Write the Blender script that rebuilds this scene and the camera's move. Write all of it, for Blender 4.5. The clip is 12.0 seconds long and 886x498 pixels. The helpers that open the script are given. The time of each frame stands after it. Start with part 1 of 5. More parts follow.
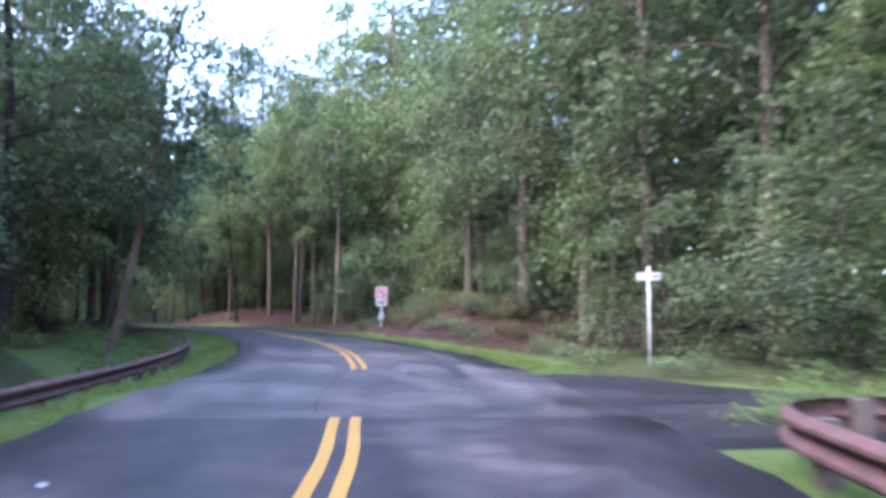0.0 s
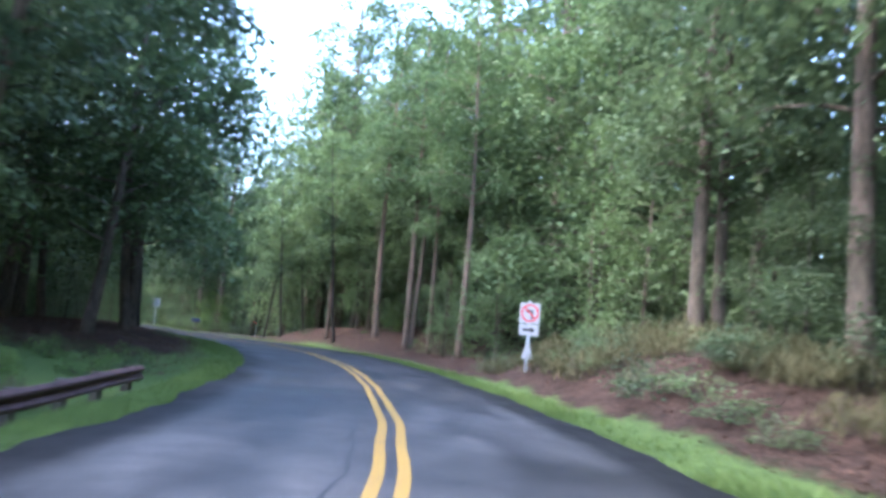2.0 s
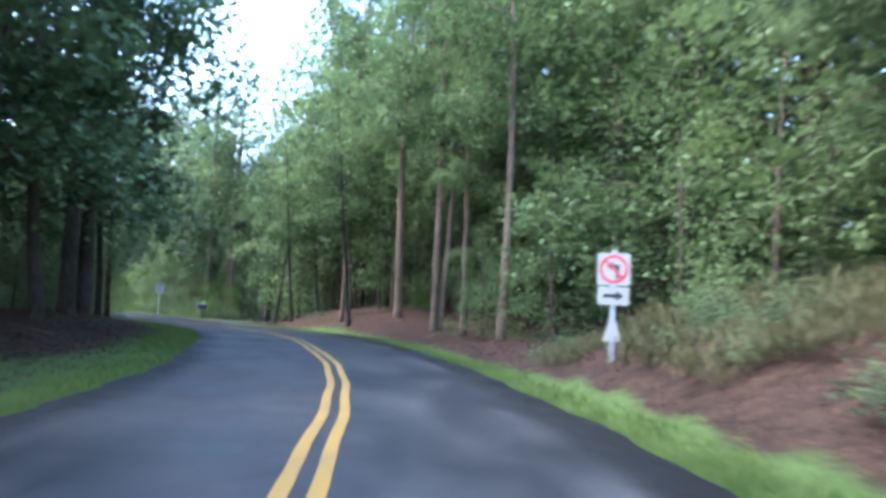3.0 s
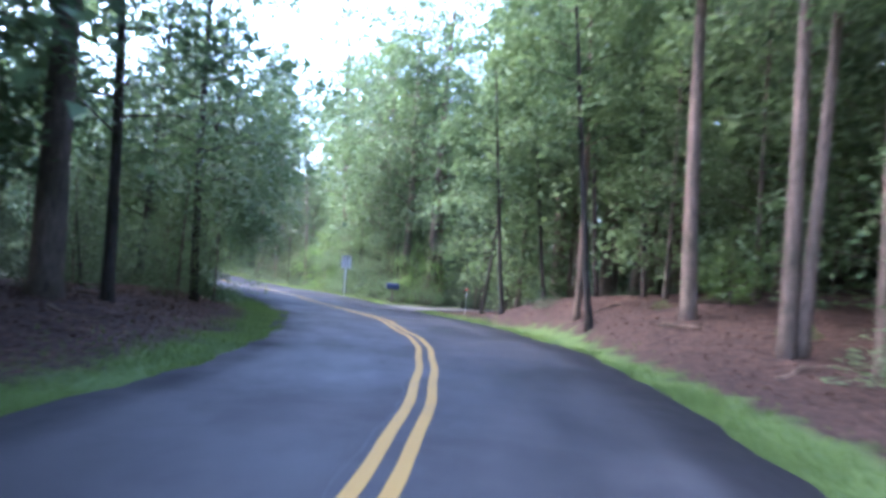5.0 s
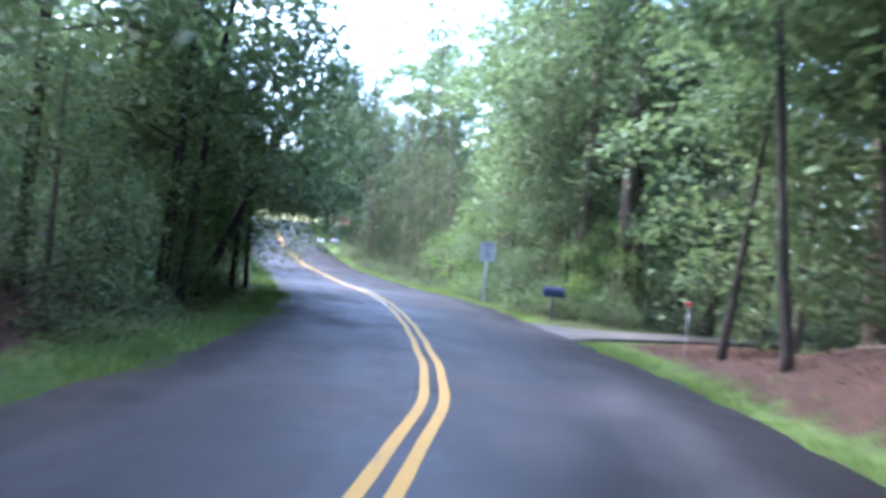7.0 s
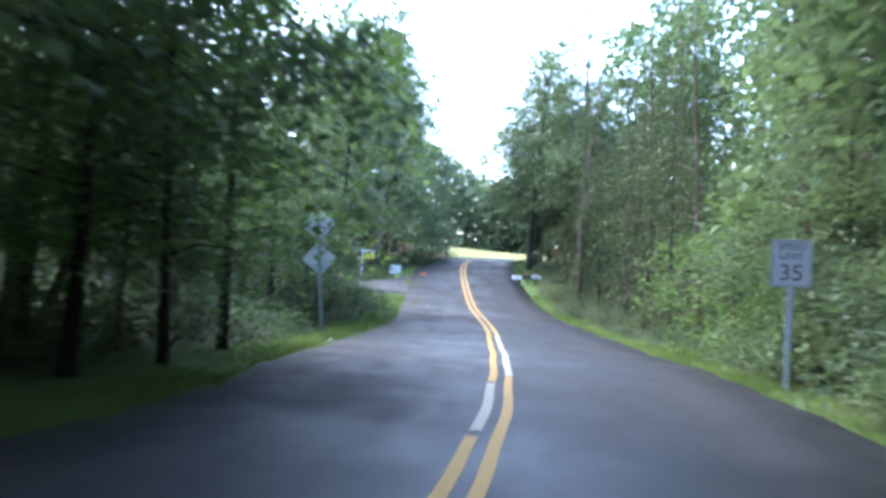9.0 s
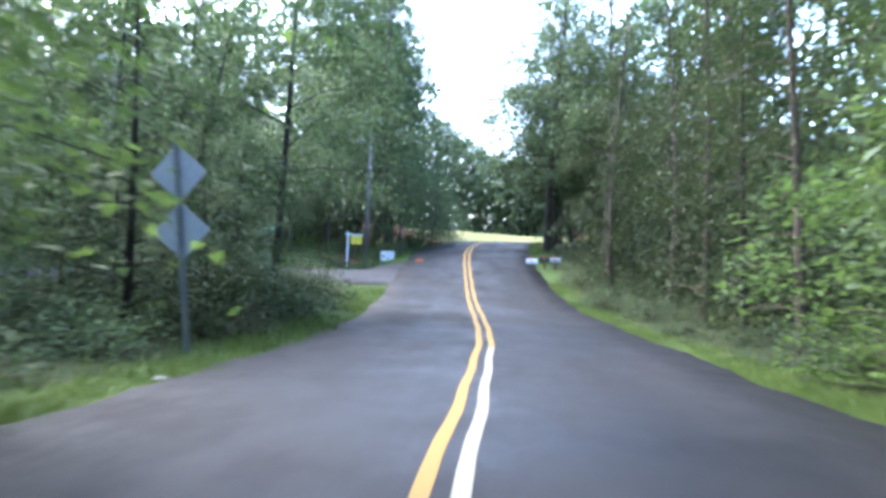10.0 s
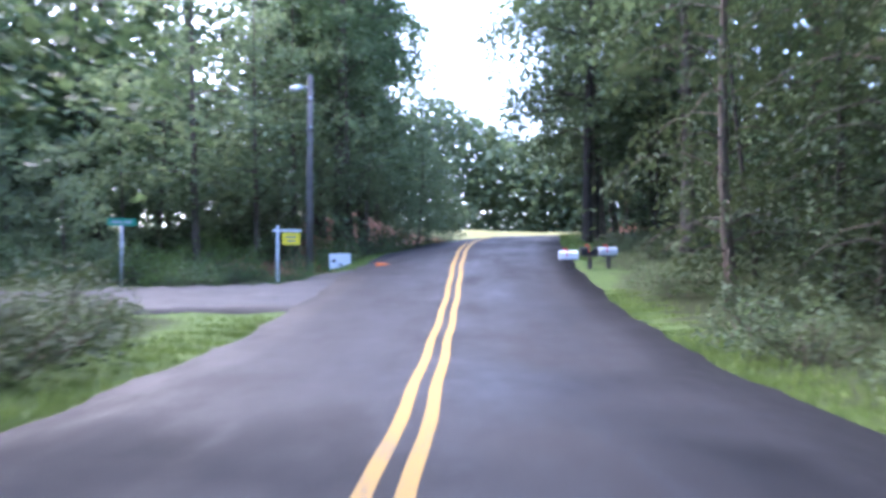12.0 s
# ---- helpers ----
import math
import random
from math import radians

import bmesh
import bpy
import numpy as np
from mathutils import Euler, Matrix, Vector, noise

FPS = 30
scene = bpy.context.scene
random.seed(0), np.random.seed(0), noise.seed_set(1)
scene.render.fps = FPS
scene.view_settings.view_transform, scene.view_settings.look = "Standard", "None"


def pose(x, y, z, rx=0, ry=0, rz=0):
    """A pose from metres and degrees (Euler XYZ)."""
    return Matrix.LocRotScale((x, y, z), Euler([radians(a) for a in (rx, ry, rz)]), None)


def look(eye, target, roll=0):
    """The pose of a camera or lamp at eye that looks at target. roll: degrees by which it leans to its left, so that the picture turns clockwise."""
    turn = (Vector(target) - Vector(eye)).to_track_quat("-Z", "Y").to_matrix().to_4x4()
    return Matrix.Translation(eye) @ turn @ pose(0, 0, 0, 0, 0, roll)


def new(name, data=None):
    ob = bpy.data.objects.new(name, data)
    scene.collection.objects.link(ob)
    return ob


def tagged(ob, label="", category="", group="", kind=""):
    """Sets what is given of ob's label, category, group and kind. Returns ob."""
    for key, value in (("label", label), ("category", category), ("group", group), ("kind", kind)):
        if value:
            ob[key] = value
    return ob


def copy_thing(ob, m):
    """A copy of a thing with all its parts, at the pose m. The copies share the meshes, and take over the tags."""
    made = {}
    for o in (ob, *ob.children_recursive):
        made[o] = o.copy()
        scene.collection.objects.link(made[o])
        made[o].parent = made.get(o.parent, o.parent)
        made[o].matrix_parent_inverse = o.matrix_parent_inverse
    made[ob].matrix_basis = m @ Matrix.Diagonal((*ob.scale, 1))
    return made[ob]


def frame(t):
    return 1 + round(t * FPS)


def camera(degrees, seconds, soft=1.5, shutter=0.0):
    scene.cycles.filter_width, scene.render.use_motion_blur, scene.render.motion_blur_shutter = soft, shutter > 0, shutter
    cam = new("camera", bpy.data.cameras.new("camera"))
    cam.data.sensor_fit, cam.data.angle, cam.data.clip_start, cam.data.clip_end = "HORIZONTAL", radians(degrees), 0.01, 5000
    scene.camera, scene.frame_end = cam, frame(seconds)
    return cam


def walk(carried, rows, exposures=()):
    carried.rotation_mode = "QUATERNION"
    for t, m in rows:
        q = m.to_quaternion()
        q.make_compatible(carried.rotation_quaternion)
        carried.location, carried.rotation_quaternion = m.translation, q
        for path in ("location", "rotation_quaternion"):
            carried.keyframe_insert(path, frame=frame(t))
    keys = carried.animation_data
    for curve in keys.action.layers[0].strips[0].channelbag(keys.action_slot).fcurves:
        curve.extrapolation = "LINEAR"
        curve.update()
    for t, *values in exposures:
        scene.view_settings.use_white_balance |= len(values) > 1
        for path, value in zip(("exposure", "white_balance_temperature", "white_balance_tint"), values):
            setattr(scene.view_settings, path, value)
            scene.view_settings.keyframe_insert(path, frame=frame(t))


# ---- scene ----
EXPOSURE = 3.95
cam = camera(56.3, 12.0, soft=3.5, shutter=0.6)
# seconds, x, y, z, yaw to the left of +y, pitch up, lean
PATH = [
    (0, 0.00, 0.00, 1.250, 0.00, 4.20, 0.17),
    (0.5, -0.21, 4.53, 1.221, 2.47, 2.94, 2.38),
    (1, -0.58, 9.10, 1.274, 5.07, 2.37, 4.33),
    (1.5, -1.04, 13.64, 1.257, 7.82, 3.82, 5.36),
    (2, -1.47, 18.15, 1.214, 10.30, 5.98, 5.03),
    (2.5, -2.06, 22.64, 1.180, 11.45, 4.81, 3.70),
    (3, -2.90, 27.19, 1.152, 12.81, 4.38, 2.79),
    (3.5, -3.97, 31.79, 1.146, 16.77, 3.15, 3.45),
    (3.7, -4.44, 33.63, 1.149, 18.87, 2.90, 4.07),
    (5.3, -10.25, 47.82, 1.340, 30.50, 1.47, 3.94),
    (5.5, -11.15, 49.52, 1.337, 29.77, 0.59, 3.40),
    (6, -13.41, 53.68, 1.319, 32.85, 1.89, 3.82),
    (6.5, -15.72, 57.74, 1.300, 37.49, 0.34, 4.03),
    (7, -17.99, 61.69, 1.288, 43.82, 1.09, 5.18),
    (7.5, -20.59, 65.35, 1.251, 49.30, 1.46, 5.87),
    (7.7, -21.73, 66.76, 1.237, 51.47, 1.31, 5.89),
    (9.3, -32.44, 76.71, 1.082, 62.00, 3.29, 3.20),
    (9.5, -33.84, 77.75, 1.100, 61.84, 3.05, 2.33),
    (10, -37.36, 80.23, 1.160, 62.51, 2.36, 2.24),
    (10.5, -40.84, 82.58, 1.275, 63.96, 2.46, 2.42),
    (11, -44.20, 84.93, 1.271, 62.96, 2.64, 1.47),
    (11.5, -47.57, 87.05, 1.266, 64.79, 2.83, 1.51),
    (12, -50.97, 88.95, 1.299, 64.24, 3.16, -0.57),
]


def heading(yaw, pitch):
    a, b = radians(yaw), radians(pitch)
    return Vector((-math.sin(a) * math.cos(b), math.cos(a) * math.cos(b), math.sin(b)))


walk(cam, [(t, look((x, y, z), Vector((x, y, z)) + heading(yaw, pitch), roll)) for t, x, y, z, yaw, pitch, roll in PATH],
     exposures=[(0.0, EXPOSURE - 0.1, 5500, 28), (0.5, EXPOSURE + 0.1, 5550, 31), (1.5, EXPOSURE + 0.15, 5300, 25), (2.5, EXPOSURE + 0.15, 5350, 9), (3.5, EXPOSURE + 0.3, 5350, 11),
                (5.5, EXPOSURE + 0.7, 5150, 25), (7.5, EXPOSURE + 0.6, 5250, 14), (9.5, EXPOSURE - 0.2, 5450, 9), (10.0, EXPOSURE - 0.2, 5500, 11), (10.5, EXPOSURE - 0.1, 5500, 17),
                (11.5, EXPOSURE + 0.2, 5400, 30), (12.0, EXPOSURE - 0.15, 5350, 26)])

# ---- light ----
SUN_FROM = Vector((-0.9, -0.38, 0.0)).normalized()
SUN_UP = radians(46)
world = bpy.data.worlds.new("sky")
scene.world = world
world.use_nodes = True
sky = world.node_tree.nodes.new("ShaderNodeTexSky")
sky.sky_type, sky.sun_disc, sky.sun_elevation = "NISHITA", False, SUN_UP
sky.sun_rotation = math.atan2(SUN_FROM.x, SUN_FROM.y)
sky.air_density, sky.dust_density, sky.ozone_density = 1.0, 3.0, 1.0
back = world.node_tree.nodes["Background"]
back.inputs["Strength"].default_value = 0.14
world.node_tree.links.new(sky.outputs["Color"], back.inputs["Color"])
sun = new("sun", bpy.data.lights.new("sun", "SUN"))
sun.data.energy, sun.data.angle, sun.data.color = 0.3, radians(60), (1.0, 0.95, 0.86)
sun_dir = Vector((SUN_FROM.x * math.cos(SUN_UP), SUN_FROM.y * math.cos(SUN_UP), math.sin(SUN_UP)))
sun.matrix_world = look(sun_dir * 200, (0, 0, 0))


# ---- materials ----
def material(name, rough=0.8, metal=0.0, spec=0.3):
    m = bpy.data.materials.new(name)
    m.use_nodes = True
    b = m.node_tree.nodes["Principled BSDF"]
    b.inputs["Roughness"].default_value, b.inputs["Metallic"].default_value = rough, metal
    b.inputs["Specular IOR Level"].default_value = spec
    return m, m.node_tree.nodes, m.node_tree.links, b


def ramp(nodes, stops):
    r = nodes.new("ShaderNodeValToRGB")
    while len(r.color_ramp.elements) < len(stops):
        r.color_ramp.elements.new(0.5)
    for e, (p, c) in zip(r.color_ramp.elements, stops):
        e.position, e.color = p, (*c, 1)
    return r


def noise_tex(nodes, links, scale, detail=4, vector=None, rough=0.55):
    n = nodes.new("ShaderNodeTexNoise")
    n.inputs["Scale"].default_value, n.inputs["Detail"].default_value, n.inputs["Roughness"].default_value = scale, detail, rough
    if vector is not None:
        links.new(vector, n.inputs["Vector"])
    return n


def mix(nodes, links, fac, a, b, mode="MIX"):
    n = nodes.new("ShaderNodeMix")
    n.data_type, n.blend_type = "RGBA", mode
    for socket, v in ((n.inputs[0], fac), (n.inputs[6], a), (n.inputs[7], b)):
        if isinstance(v, (int, float)):
            socket.default_value = v
        elif isinstance(v, tuple):
            socket.default_value = (*v, 1)
        else:
            links.new(v, socket)
    return n.outputs[2]


def bump(nodes, links, b, height, strength=0.4, distance=0.02):
    n = nodes.new("ShaderNodeBump")
    n.inputs["Strength"].default_value, n.inputs["Distance"].default_value = strength, distance
    links.new(height, n.inputs["Height"])
    links.new(n.outputs["Normal"], b.inputs["Normal"])


def world_place(nodes):
    return nodes.new("ShaderNodeNewGeometry").outputs["Position"]


def leafy(name, dark, light, trans=0.35, rough=0.62):
    m, n, l, b = material(name, rough, 0, 0.13)
    geo = n.new("ShaderNodeNewGeometry")
    info = n.new("ShaderNodeObjectInfo")
    big = noise_tex(n, l, 0.75, 4, geo.outputs["Position"], 0.6)
    add = n.new("ShaderNodeMath")
    add.operation = "MULTIPLY_ADD"
    l.new(geo.outputs["Random Per Island"], add.inputs[0])
    add.inputs[1].default_value = 0.22
    sub = n.new("ShaderNodeMath")
    sub.operation = "MULTIPLY_ADD"
    l.new(info.outputs["Random"], sub.inputs[0])
    sub.inputs[1].default_value = 0.3
    l.new(big.outputs["Fac"], sub.inputs[2])
    half = n.new("ShaderNodeMath")
    half.operation = "MULTIPLY_ADD"
    l.new(sub.outputs[0], half.inputs[0])
    half.inputs[1].default_value, half.inputs[2].default_value = 1.25, -0.42
    l.new(half.outputs[0], add.inputs[2])
    r = ramp(n, [(0.1, dark), (0.85, light)])
    l.new(add.outputs[0], r.inputs["Fac"])
    l.new(r.outputs["Color"], b.inputs["Base Color"])
    t = n.new("ShaderNodeBsdfTranslucent")
    l.new(mix(n, l, 1.0, r.outputs["Color"], (1.0, 1.04, 0.85), "MULTIPLY"), t.inputs["Color"])
    s = n.new("ShaderNodeMixShader")
    s.inputs[0].default_value = trans
    l.new(b.outputs[0], s.inputs[1])
    l.new(t.outputs[0], s.inputs[2])
    l.new(s.outputs[0], n["Material Output"].inputs["Surface"])
    return m


def bark(name, dark, light, scale=6.0):
    m, n, l, b = material(name, 0.9, 0, 0.15)
    co = n.new("ShaderNodeTexCoord")
    mp = n.new("ShaderNodeMapping")
    mp.inputs["Scale"].default_value = (1, 1, 0.18)
    l.new(co.outputs["Object"], mp.inputs["Vector"])
    fine = noise_tex(n, l, scale * 4, 6, mp.outputs["Vector"], 0.65)
    coarse = noise_tex(n, l, 0.8, 3, co.outputs["Object"])
    r = ramp(n, [(0.3, dark), (0.7, light)])
    l.new(fine.outputs["Fac"], r.inputs["Fac"])
    r2 = ramp(n, [(0.35, (0.55, 0.58, 0.5)), (0.7, (1.15, 1.1, 1.05))])
    l.new(coarse.outputs["Fac"], r2.inputs["Fac"])
    l.new(mix(n, l, 1.0, r.outputs["Color"], r2.outputs["Color"], "MULTIPLY"), b.inputs["Base Color"])
    bump(n, l, b, fine.outputs["Fac"], 0.8, 0.03)
    return m


def plain(name, colour, rough=0.5, metal=0.0, vary=0.15, scale=9.0, spec=0.4):
    m, n, l, b = material(name, rough, metal, spec)
    co = n.new("ShaderNodeTexCoord")
    a = noise_tex(n, l, scale, 6, co.outputs["Object"], 0.65)
    r = ramp(n, [(0.3, tuple(c * (1 - vary) for c in colour)), (0.7, tuple(min(1, c * (1 + vary)) for c in colour))])
    l.new(a.outputs["Fac"], r.inputs["Fac"])
    l.new(r.outputs["Color"], b.inputs["Base Color"])
    bump(n, l, b, a.outputs["Fac"], 0.08, 0.005)
    return m


def rust_metal():
    m, n, l, b = material("rusty_steel", 0.85, 0.0, 0.3)
    co = n.new("ShaderNodeTexCoord")
    a = noise_tex(n, l, 3.0, 8, co.outputs["Object"], 0.7)
    c = noise_tex(n, l, 30.0, 4, co.outputs["Object"], 0.6)
    r = ramp(n, [(0.3, (0.045, 0.024, 0.02)), (0.55, (0.1, 0.052, 0.044)), (0.8, (0.17, 0.1, 0.088))])
    l.new(a.outputs["Fac"], r.inputs["Fac"])
    l.new(mix(n, l, 0.35, r.outputs["Color"], c.outputs["Color"], "OVERLAY"), b.inputs["Base Color"])
    bump(n, l, b, c.outputs["Fac"], 0.3, 0.004)
    return m


def asphalt(name, dark, light):
    # uv: u is metres left of the centre line, v metres along the road
    m, n, l, b = material(name, 0.6, 0, 0.12)
    pos = world_place(n)
    grit = noise_tex(n, l, 90.0, 3, pos, 0.7)
    patch = noise_tex(n, l, 0.22, 5, pos, 0.6)
    mid = noise_tex(n, l, 1.6, 6, pos, 0.65)
    r = ramp(n, [(0.38, dark), (0.62, light)])
    l.new(patch.outputs["Fac"], r.inputs["Fac"])
    r2 = ramp(n, [(0.3, (0.72, 0.72, 0.74)), (0.7, (1.22, 1.2, 1.18))])
    l.new(mid.outputs["Fac"], r2.inputs["Fac"])
    base = mix(n, l, 1.0, r.outputs["Color"], r2.outputs["Color"], "MULTIPLY")
    r3 = ramp(n, [(0.3, (0.7, 0.7, 0.7)), (0.75, (1.35, 1.33, 1.3))])
    l.new(grit.outputs["Fac"], r3.inputs["Fac"])
    base = mix(n, l, 1.0, base, r3.outputs["Color"], "MULTIPLY")
    uv = n.new("ShaderNodeUVMap")
    sep = n.new("ShaderNodeSeparateXYZ")
    l.new(uv.outputs["UV"], sep.inputs[0])
    # older, darker surface behind the cross seam
    wob = n.new("ShaderNodeMath")
    wob.operation = "MULTIPLY_ADD"
    l.new(mid.outputs["Fac"], wob.inputs[0])
    wob.inputs[1].default_value = 0.5
    l.new(sep.outputs["Y"], wob.inputs[2])
    old = n.new("ShaderNodeMath")
    old.operation = "LESS_THAN"
    l.new(wob.outputs[0], old.inputs[0])
    old.inputs[1].default_value = 27.4
    oldtone = ramp(n, [(0.52, (0.5, 0.5, 0.53)), (0.62, (0.95, 0.92, 0.88))])
    l.new(patch.outputs["Fac"], oldtone.inputs["Fac"])
    # paler surface for some way past the seam; last straight coloured darker to offset open sky
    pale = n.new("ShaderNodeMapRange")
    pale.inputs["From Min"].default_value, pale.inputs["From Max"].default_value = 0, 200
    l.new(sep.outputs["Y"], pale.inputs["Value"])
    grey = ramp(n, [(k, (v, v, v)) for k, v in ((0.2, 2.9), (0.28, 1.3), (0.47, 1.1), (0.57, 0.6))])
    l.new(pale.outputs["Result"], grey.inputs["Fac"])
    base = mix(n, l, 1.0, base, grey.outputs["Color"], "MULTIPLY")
    base = mix(n, l, old.outputs[0], base, mix(n, l, 1.0, base, oldtone.outputs["Color"], "MULTIPLY"))
    # patchy wear drawn out along the lanes, and paler wheel tracks
    stretch = n.new("ShaderNodeMapping")
    stretch.inputs["Scale"].default_value = (0.8, 0.22, 1)
    l.new(uv.outputs["UV"], stretch.inputs["Vector"])
    wear = noise_tex(n, l, 1.5, 5, stretch.outputs["Vector"], 0.6)
    wr = ramp(n, [(0.34, (0.55, 0.55, 0.555)), (0.5, (0.95, 0.95, 0.95)), (0.68, (1.35, 1.34, 1.33))])
    l.new(wear.outputs["Fac"], wr.inputs["Fac"])
    base = mix(n, l, 1.0, base, wr.outputs["Color"], "MULTIPLY")
    wheel = n.new("ShaderNodeMath")
    wheel.operation = "PINGPONG"
    l.new(sep.outputs["X"], wheel.inputs[0])
    wheel.inputs[1].default_value = 0.8
    tr = ramp(n, [(0.2, (0.93, 0.93, 0.93)), (0.8, (1.14, 1.14, 1.13))])
    l.new(wheel.outputs[0], tr.inputs["Fac"])
    base = mix(n, l, 1.0, base, tr.outputs["Color"], "MULTIPLY")
    # crumbled dark edges
    edge = n.new("ShaderNodeMath")
    edge.operation = "ABSOLUTE"
    l.new(sep.outputs["X"], edge.inputs[0])
    jit = n.new("ShaderNodeMath")
    jit.operation = "MULTIPLY_ADD"
    l.new(mid.outputs["Fac"], jit.inputs[0])
    jit.inputs[1].default_value = 1.0
    l.new(edge.outputs[0], jit.inputs[2])
    mr = n.new("ShaderNodeMapRange")
    mr.inputs["From Min"].default_value, mr.inputs["From Max"].default_value = 2.8, 3.2
    l.new(jit.outputs[0], mr.inputs["Value"])
    mouth = n.new("ShaderNodeAttribute")
    mouth.attribute_name = "mouth"
    keep = n.new("ShaderNodeMath")
    keep.operation = "SUBTRACT"
    keep.use_clamp = True
    l.new(mr.outputs["Result"], keep.inputs[0])
    l.new(mouth.outputs["Fac"], keep.inputs[1])
    base = mix(n, l, keep.outputs[0], base, (0.013, 0.0125, 0.0125))
    # crazing and cracks
    vor = n.new("ShaderNodeTexVoronoi")
    vor.feature = "DISTANCE_TO_EDGE"
    vor.inputs["Scale"].default_value = 0.55
    warp = mix(n, l, 0.35, pos, mid.outputs["Color"], "ADD")
    l.new(warp, vor.inputs["Vector"])
    cr = ramp(n, [(0.004, (1, 1, 1)), (0.012, (0, 0, 0))])
    l.new(vor.outputs["Distance"], cr.inputs["Fac"])
    lim = ramp(n, [(0.5, (0, 0, 0)), (0.6, (0.8, 0.8, 0.8))])
    l.new(noise_tex(n, l, 0.12, 2, pos).outputs["Fac"], lim.inputs["Fac"])
    crack = mix(n, l, 1.0, cr.outputs["Color"], lim.outputs["Color"], "MULTIPLY")
    base = mix(n, l, crack, base, (0.015, 0.015, 0.016))
    l.new(base, b.inputs["Base Color"])
    rr = ramp(n, [(0.36, (0.5, 0.5, 0.5)), (0.5, (0.64, 0.64, 0.64)), (0.62, (0.85, 0.85, 0.85))])
    l.new(mix(n, l, 0.4, patch.outputs["Fac"], wear.outputs["Fac"]), rr.inputs["Fac"])
    l.new(rr.outputs["Color"], b.inputs["Roughness"])
    bump(n, l, b, grit.outputs["Fac"], 0.25, 0.006)
    return m


def ground_mat():
    m, n, l, b = material("forest_ground", 0.95, 0, 0.1)
    pos = world_place(n)
    at = n.new("ShaderNodeAttribute")
    at.attribute_name = "zone"
    sep = n.new("ShaderNodeSeparateColor")
    l.new(at.outputs["Color"], sep.inputs[0])
    fine = noise_tex(n, l, 14.0, 6, pos, 0.7)
    mid = noise_tex(n, l, 1.3, 5, pos, 0.65)
    soil = ramp(n, [(0.25, (0.014, 0.0112, 0.0085)), (0.5, (0.042, 0.026, 0.019)), (0.75, (0.096, 0.058, 0.041))])
    l.new(fine.outputs["Fac"], soil.inputs["Fac"])
    grass = ramp(n, [(0.25, (0.031, 0.051, 0.016)), (0.5, (0.073, 0.108, 0.03)), (0.8, (0.124, 0.163, 0.045))])
    l.new(fine.outputs["Fac"], grass.inputs["Fac"])
    blotch = ramp(n, [(0.34, (0.45, 0.45, 0.45)), (0.5, (0.95, 0.93, 0.9)), (0.66, (1.35, 1.28, 1.2))])
    l.new(noise_tex(n, l, 2.6, 6, pos, 0.7).outputs["Fac"], blotch.inputs["Fac"])
    earth = mix(n, l, 1.0, soil.outputs["Color"], blotch.outputs["Color"], "MULTIPLY")
    moss = ramp(n, [(0.3, (0.022, 0.03, 0.012)), (0.7, (0.055, 0.066, 0.023))])
    l.new(fine.outputs["Fac"], moss.inputs["Fac"])
    clay = ramp(n, [(0.3, (0.22, 0.09, 0.05)), (0.7, (0.36, 0.17, 0.1))])
    l.new(fine.outputs["Fac"], clay.inputs["Fac"])

    def broken(socket):
        a = n.new("ShaderNodeMath")
        a.operation = "MULTIPLY_ADD"
        l.new(mid.outputs["Fac"], a.inputs[0])
        a.inputs[1].default_value = 0.9
        l.new(socket, a.inputs[2])
        mr = n.new("ShaderNodeMapRange")
        mr.inputs["From Min"].default_value, mr.inputs["From Max"].default_value = 0.8, 1.1
        l.new(a.outputs[0], mr.inputs["Value"])
        return mr.outputs["Result"]

    base = mix(n, l, broken(sep.outputs["Green"]), moss.outputs["Color"], earth)
    base = mix(n, l, broken(sep.outputs["Blue"]), base, clay.outputs["Color"])
    base = mix(n, l, broken(sep.outputs["Red"]), base, grass.outputs["Color"])
    # light yellow tone for the field, sunlight on it put into the colour
    sunlit_field = ramp(n, [(0.3, (0.2, 0.19, 0.07)), (0.7, (0.36, 0.33, 0.14))])
    l.new(fine.outputs["Fac"], sunlit_field.inputs["Fac"])
    base = mix(n, l, at.outputs["Alpha"], base, sunlit_field.outputs["Color"])
    l.new(base, b.inputs["Base Color"])
    bump(n, l, b, fine.outputs["Fac"], 0.9, 0.05)
    return m


def paint(name, colour, pale):
    m, n, l, b = material(name, 0.7, 0, 0.14)
    pos = world_place(n)
    a = noise_tex(n, l, 25.0, 6, pos, 0.75)
    w = noise_tex(n, l, 0.9, 4, pos)
    r = ramp(n, [(0.36, (0.09, 0.085, 0.08)), (0.45, colour), (0.9, pale)])
    l.new(mix(n, l, 0.35, a.outputs["Fac"], w.outputs["Fac"]), r.inputs["Fac"])
    l.new(r.outputs["Color"], b.inputs["Base Color"])
    return m


M_ASPHALT = asphalt("worn_asphalt", (0.011, 0.0107, 0.0107), (0.029, 0.0285, 0.0282))
M_DRIVE = asphalt("gravel_asphalt", (0.03, 0.029, 0.028), (0.06, 0.057, 0.053))
M_SIDE = asphalt("bleached_asphalt", (0.022, 0.0216, 0.0218), (0.044, 0.0434, 0.043))
M_TAR = plain("tar_seal", (0.016, 0.016, 0.0165), 0.7, 0, 0.35, 3.0, 0.3)
M_YELLOW = paint("yellow_line_paint", (0.27, 0.16, 0.03), (0.31, 0.205, 0.06))
M_PALE = paint("faded_line_paint", (0.23, 0.21, 0.155), (0.32, 0.295, 0.23))
M_GROUND = ground_mat()
M_LEAF = leafy("broad_leaf", (0.05, 0.082, 0.042), (0.145, 0.195, 0.085), 0.38)
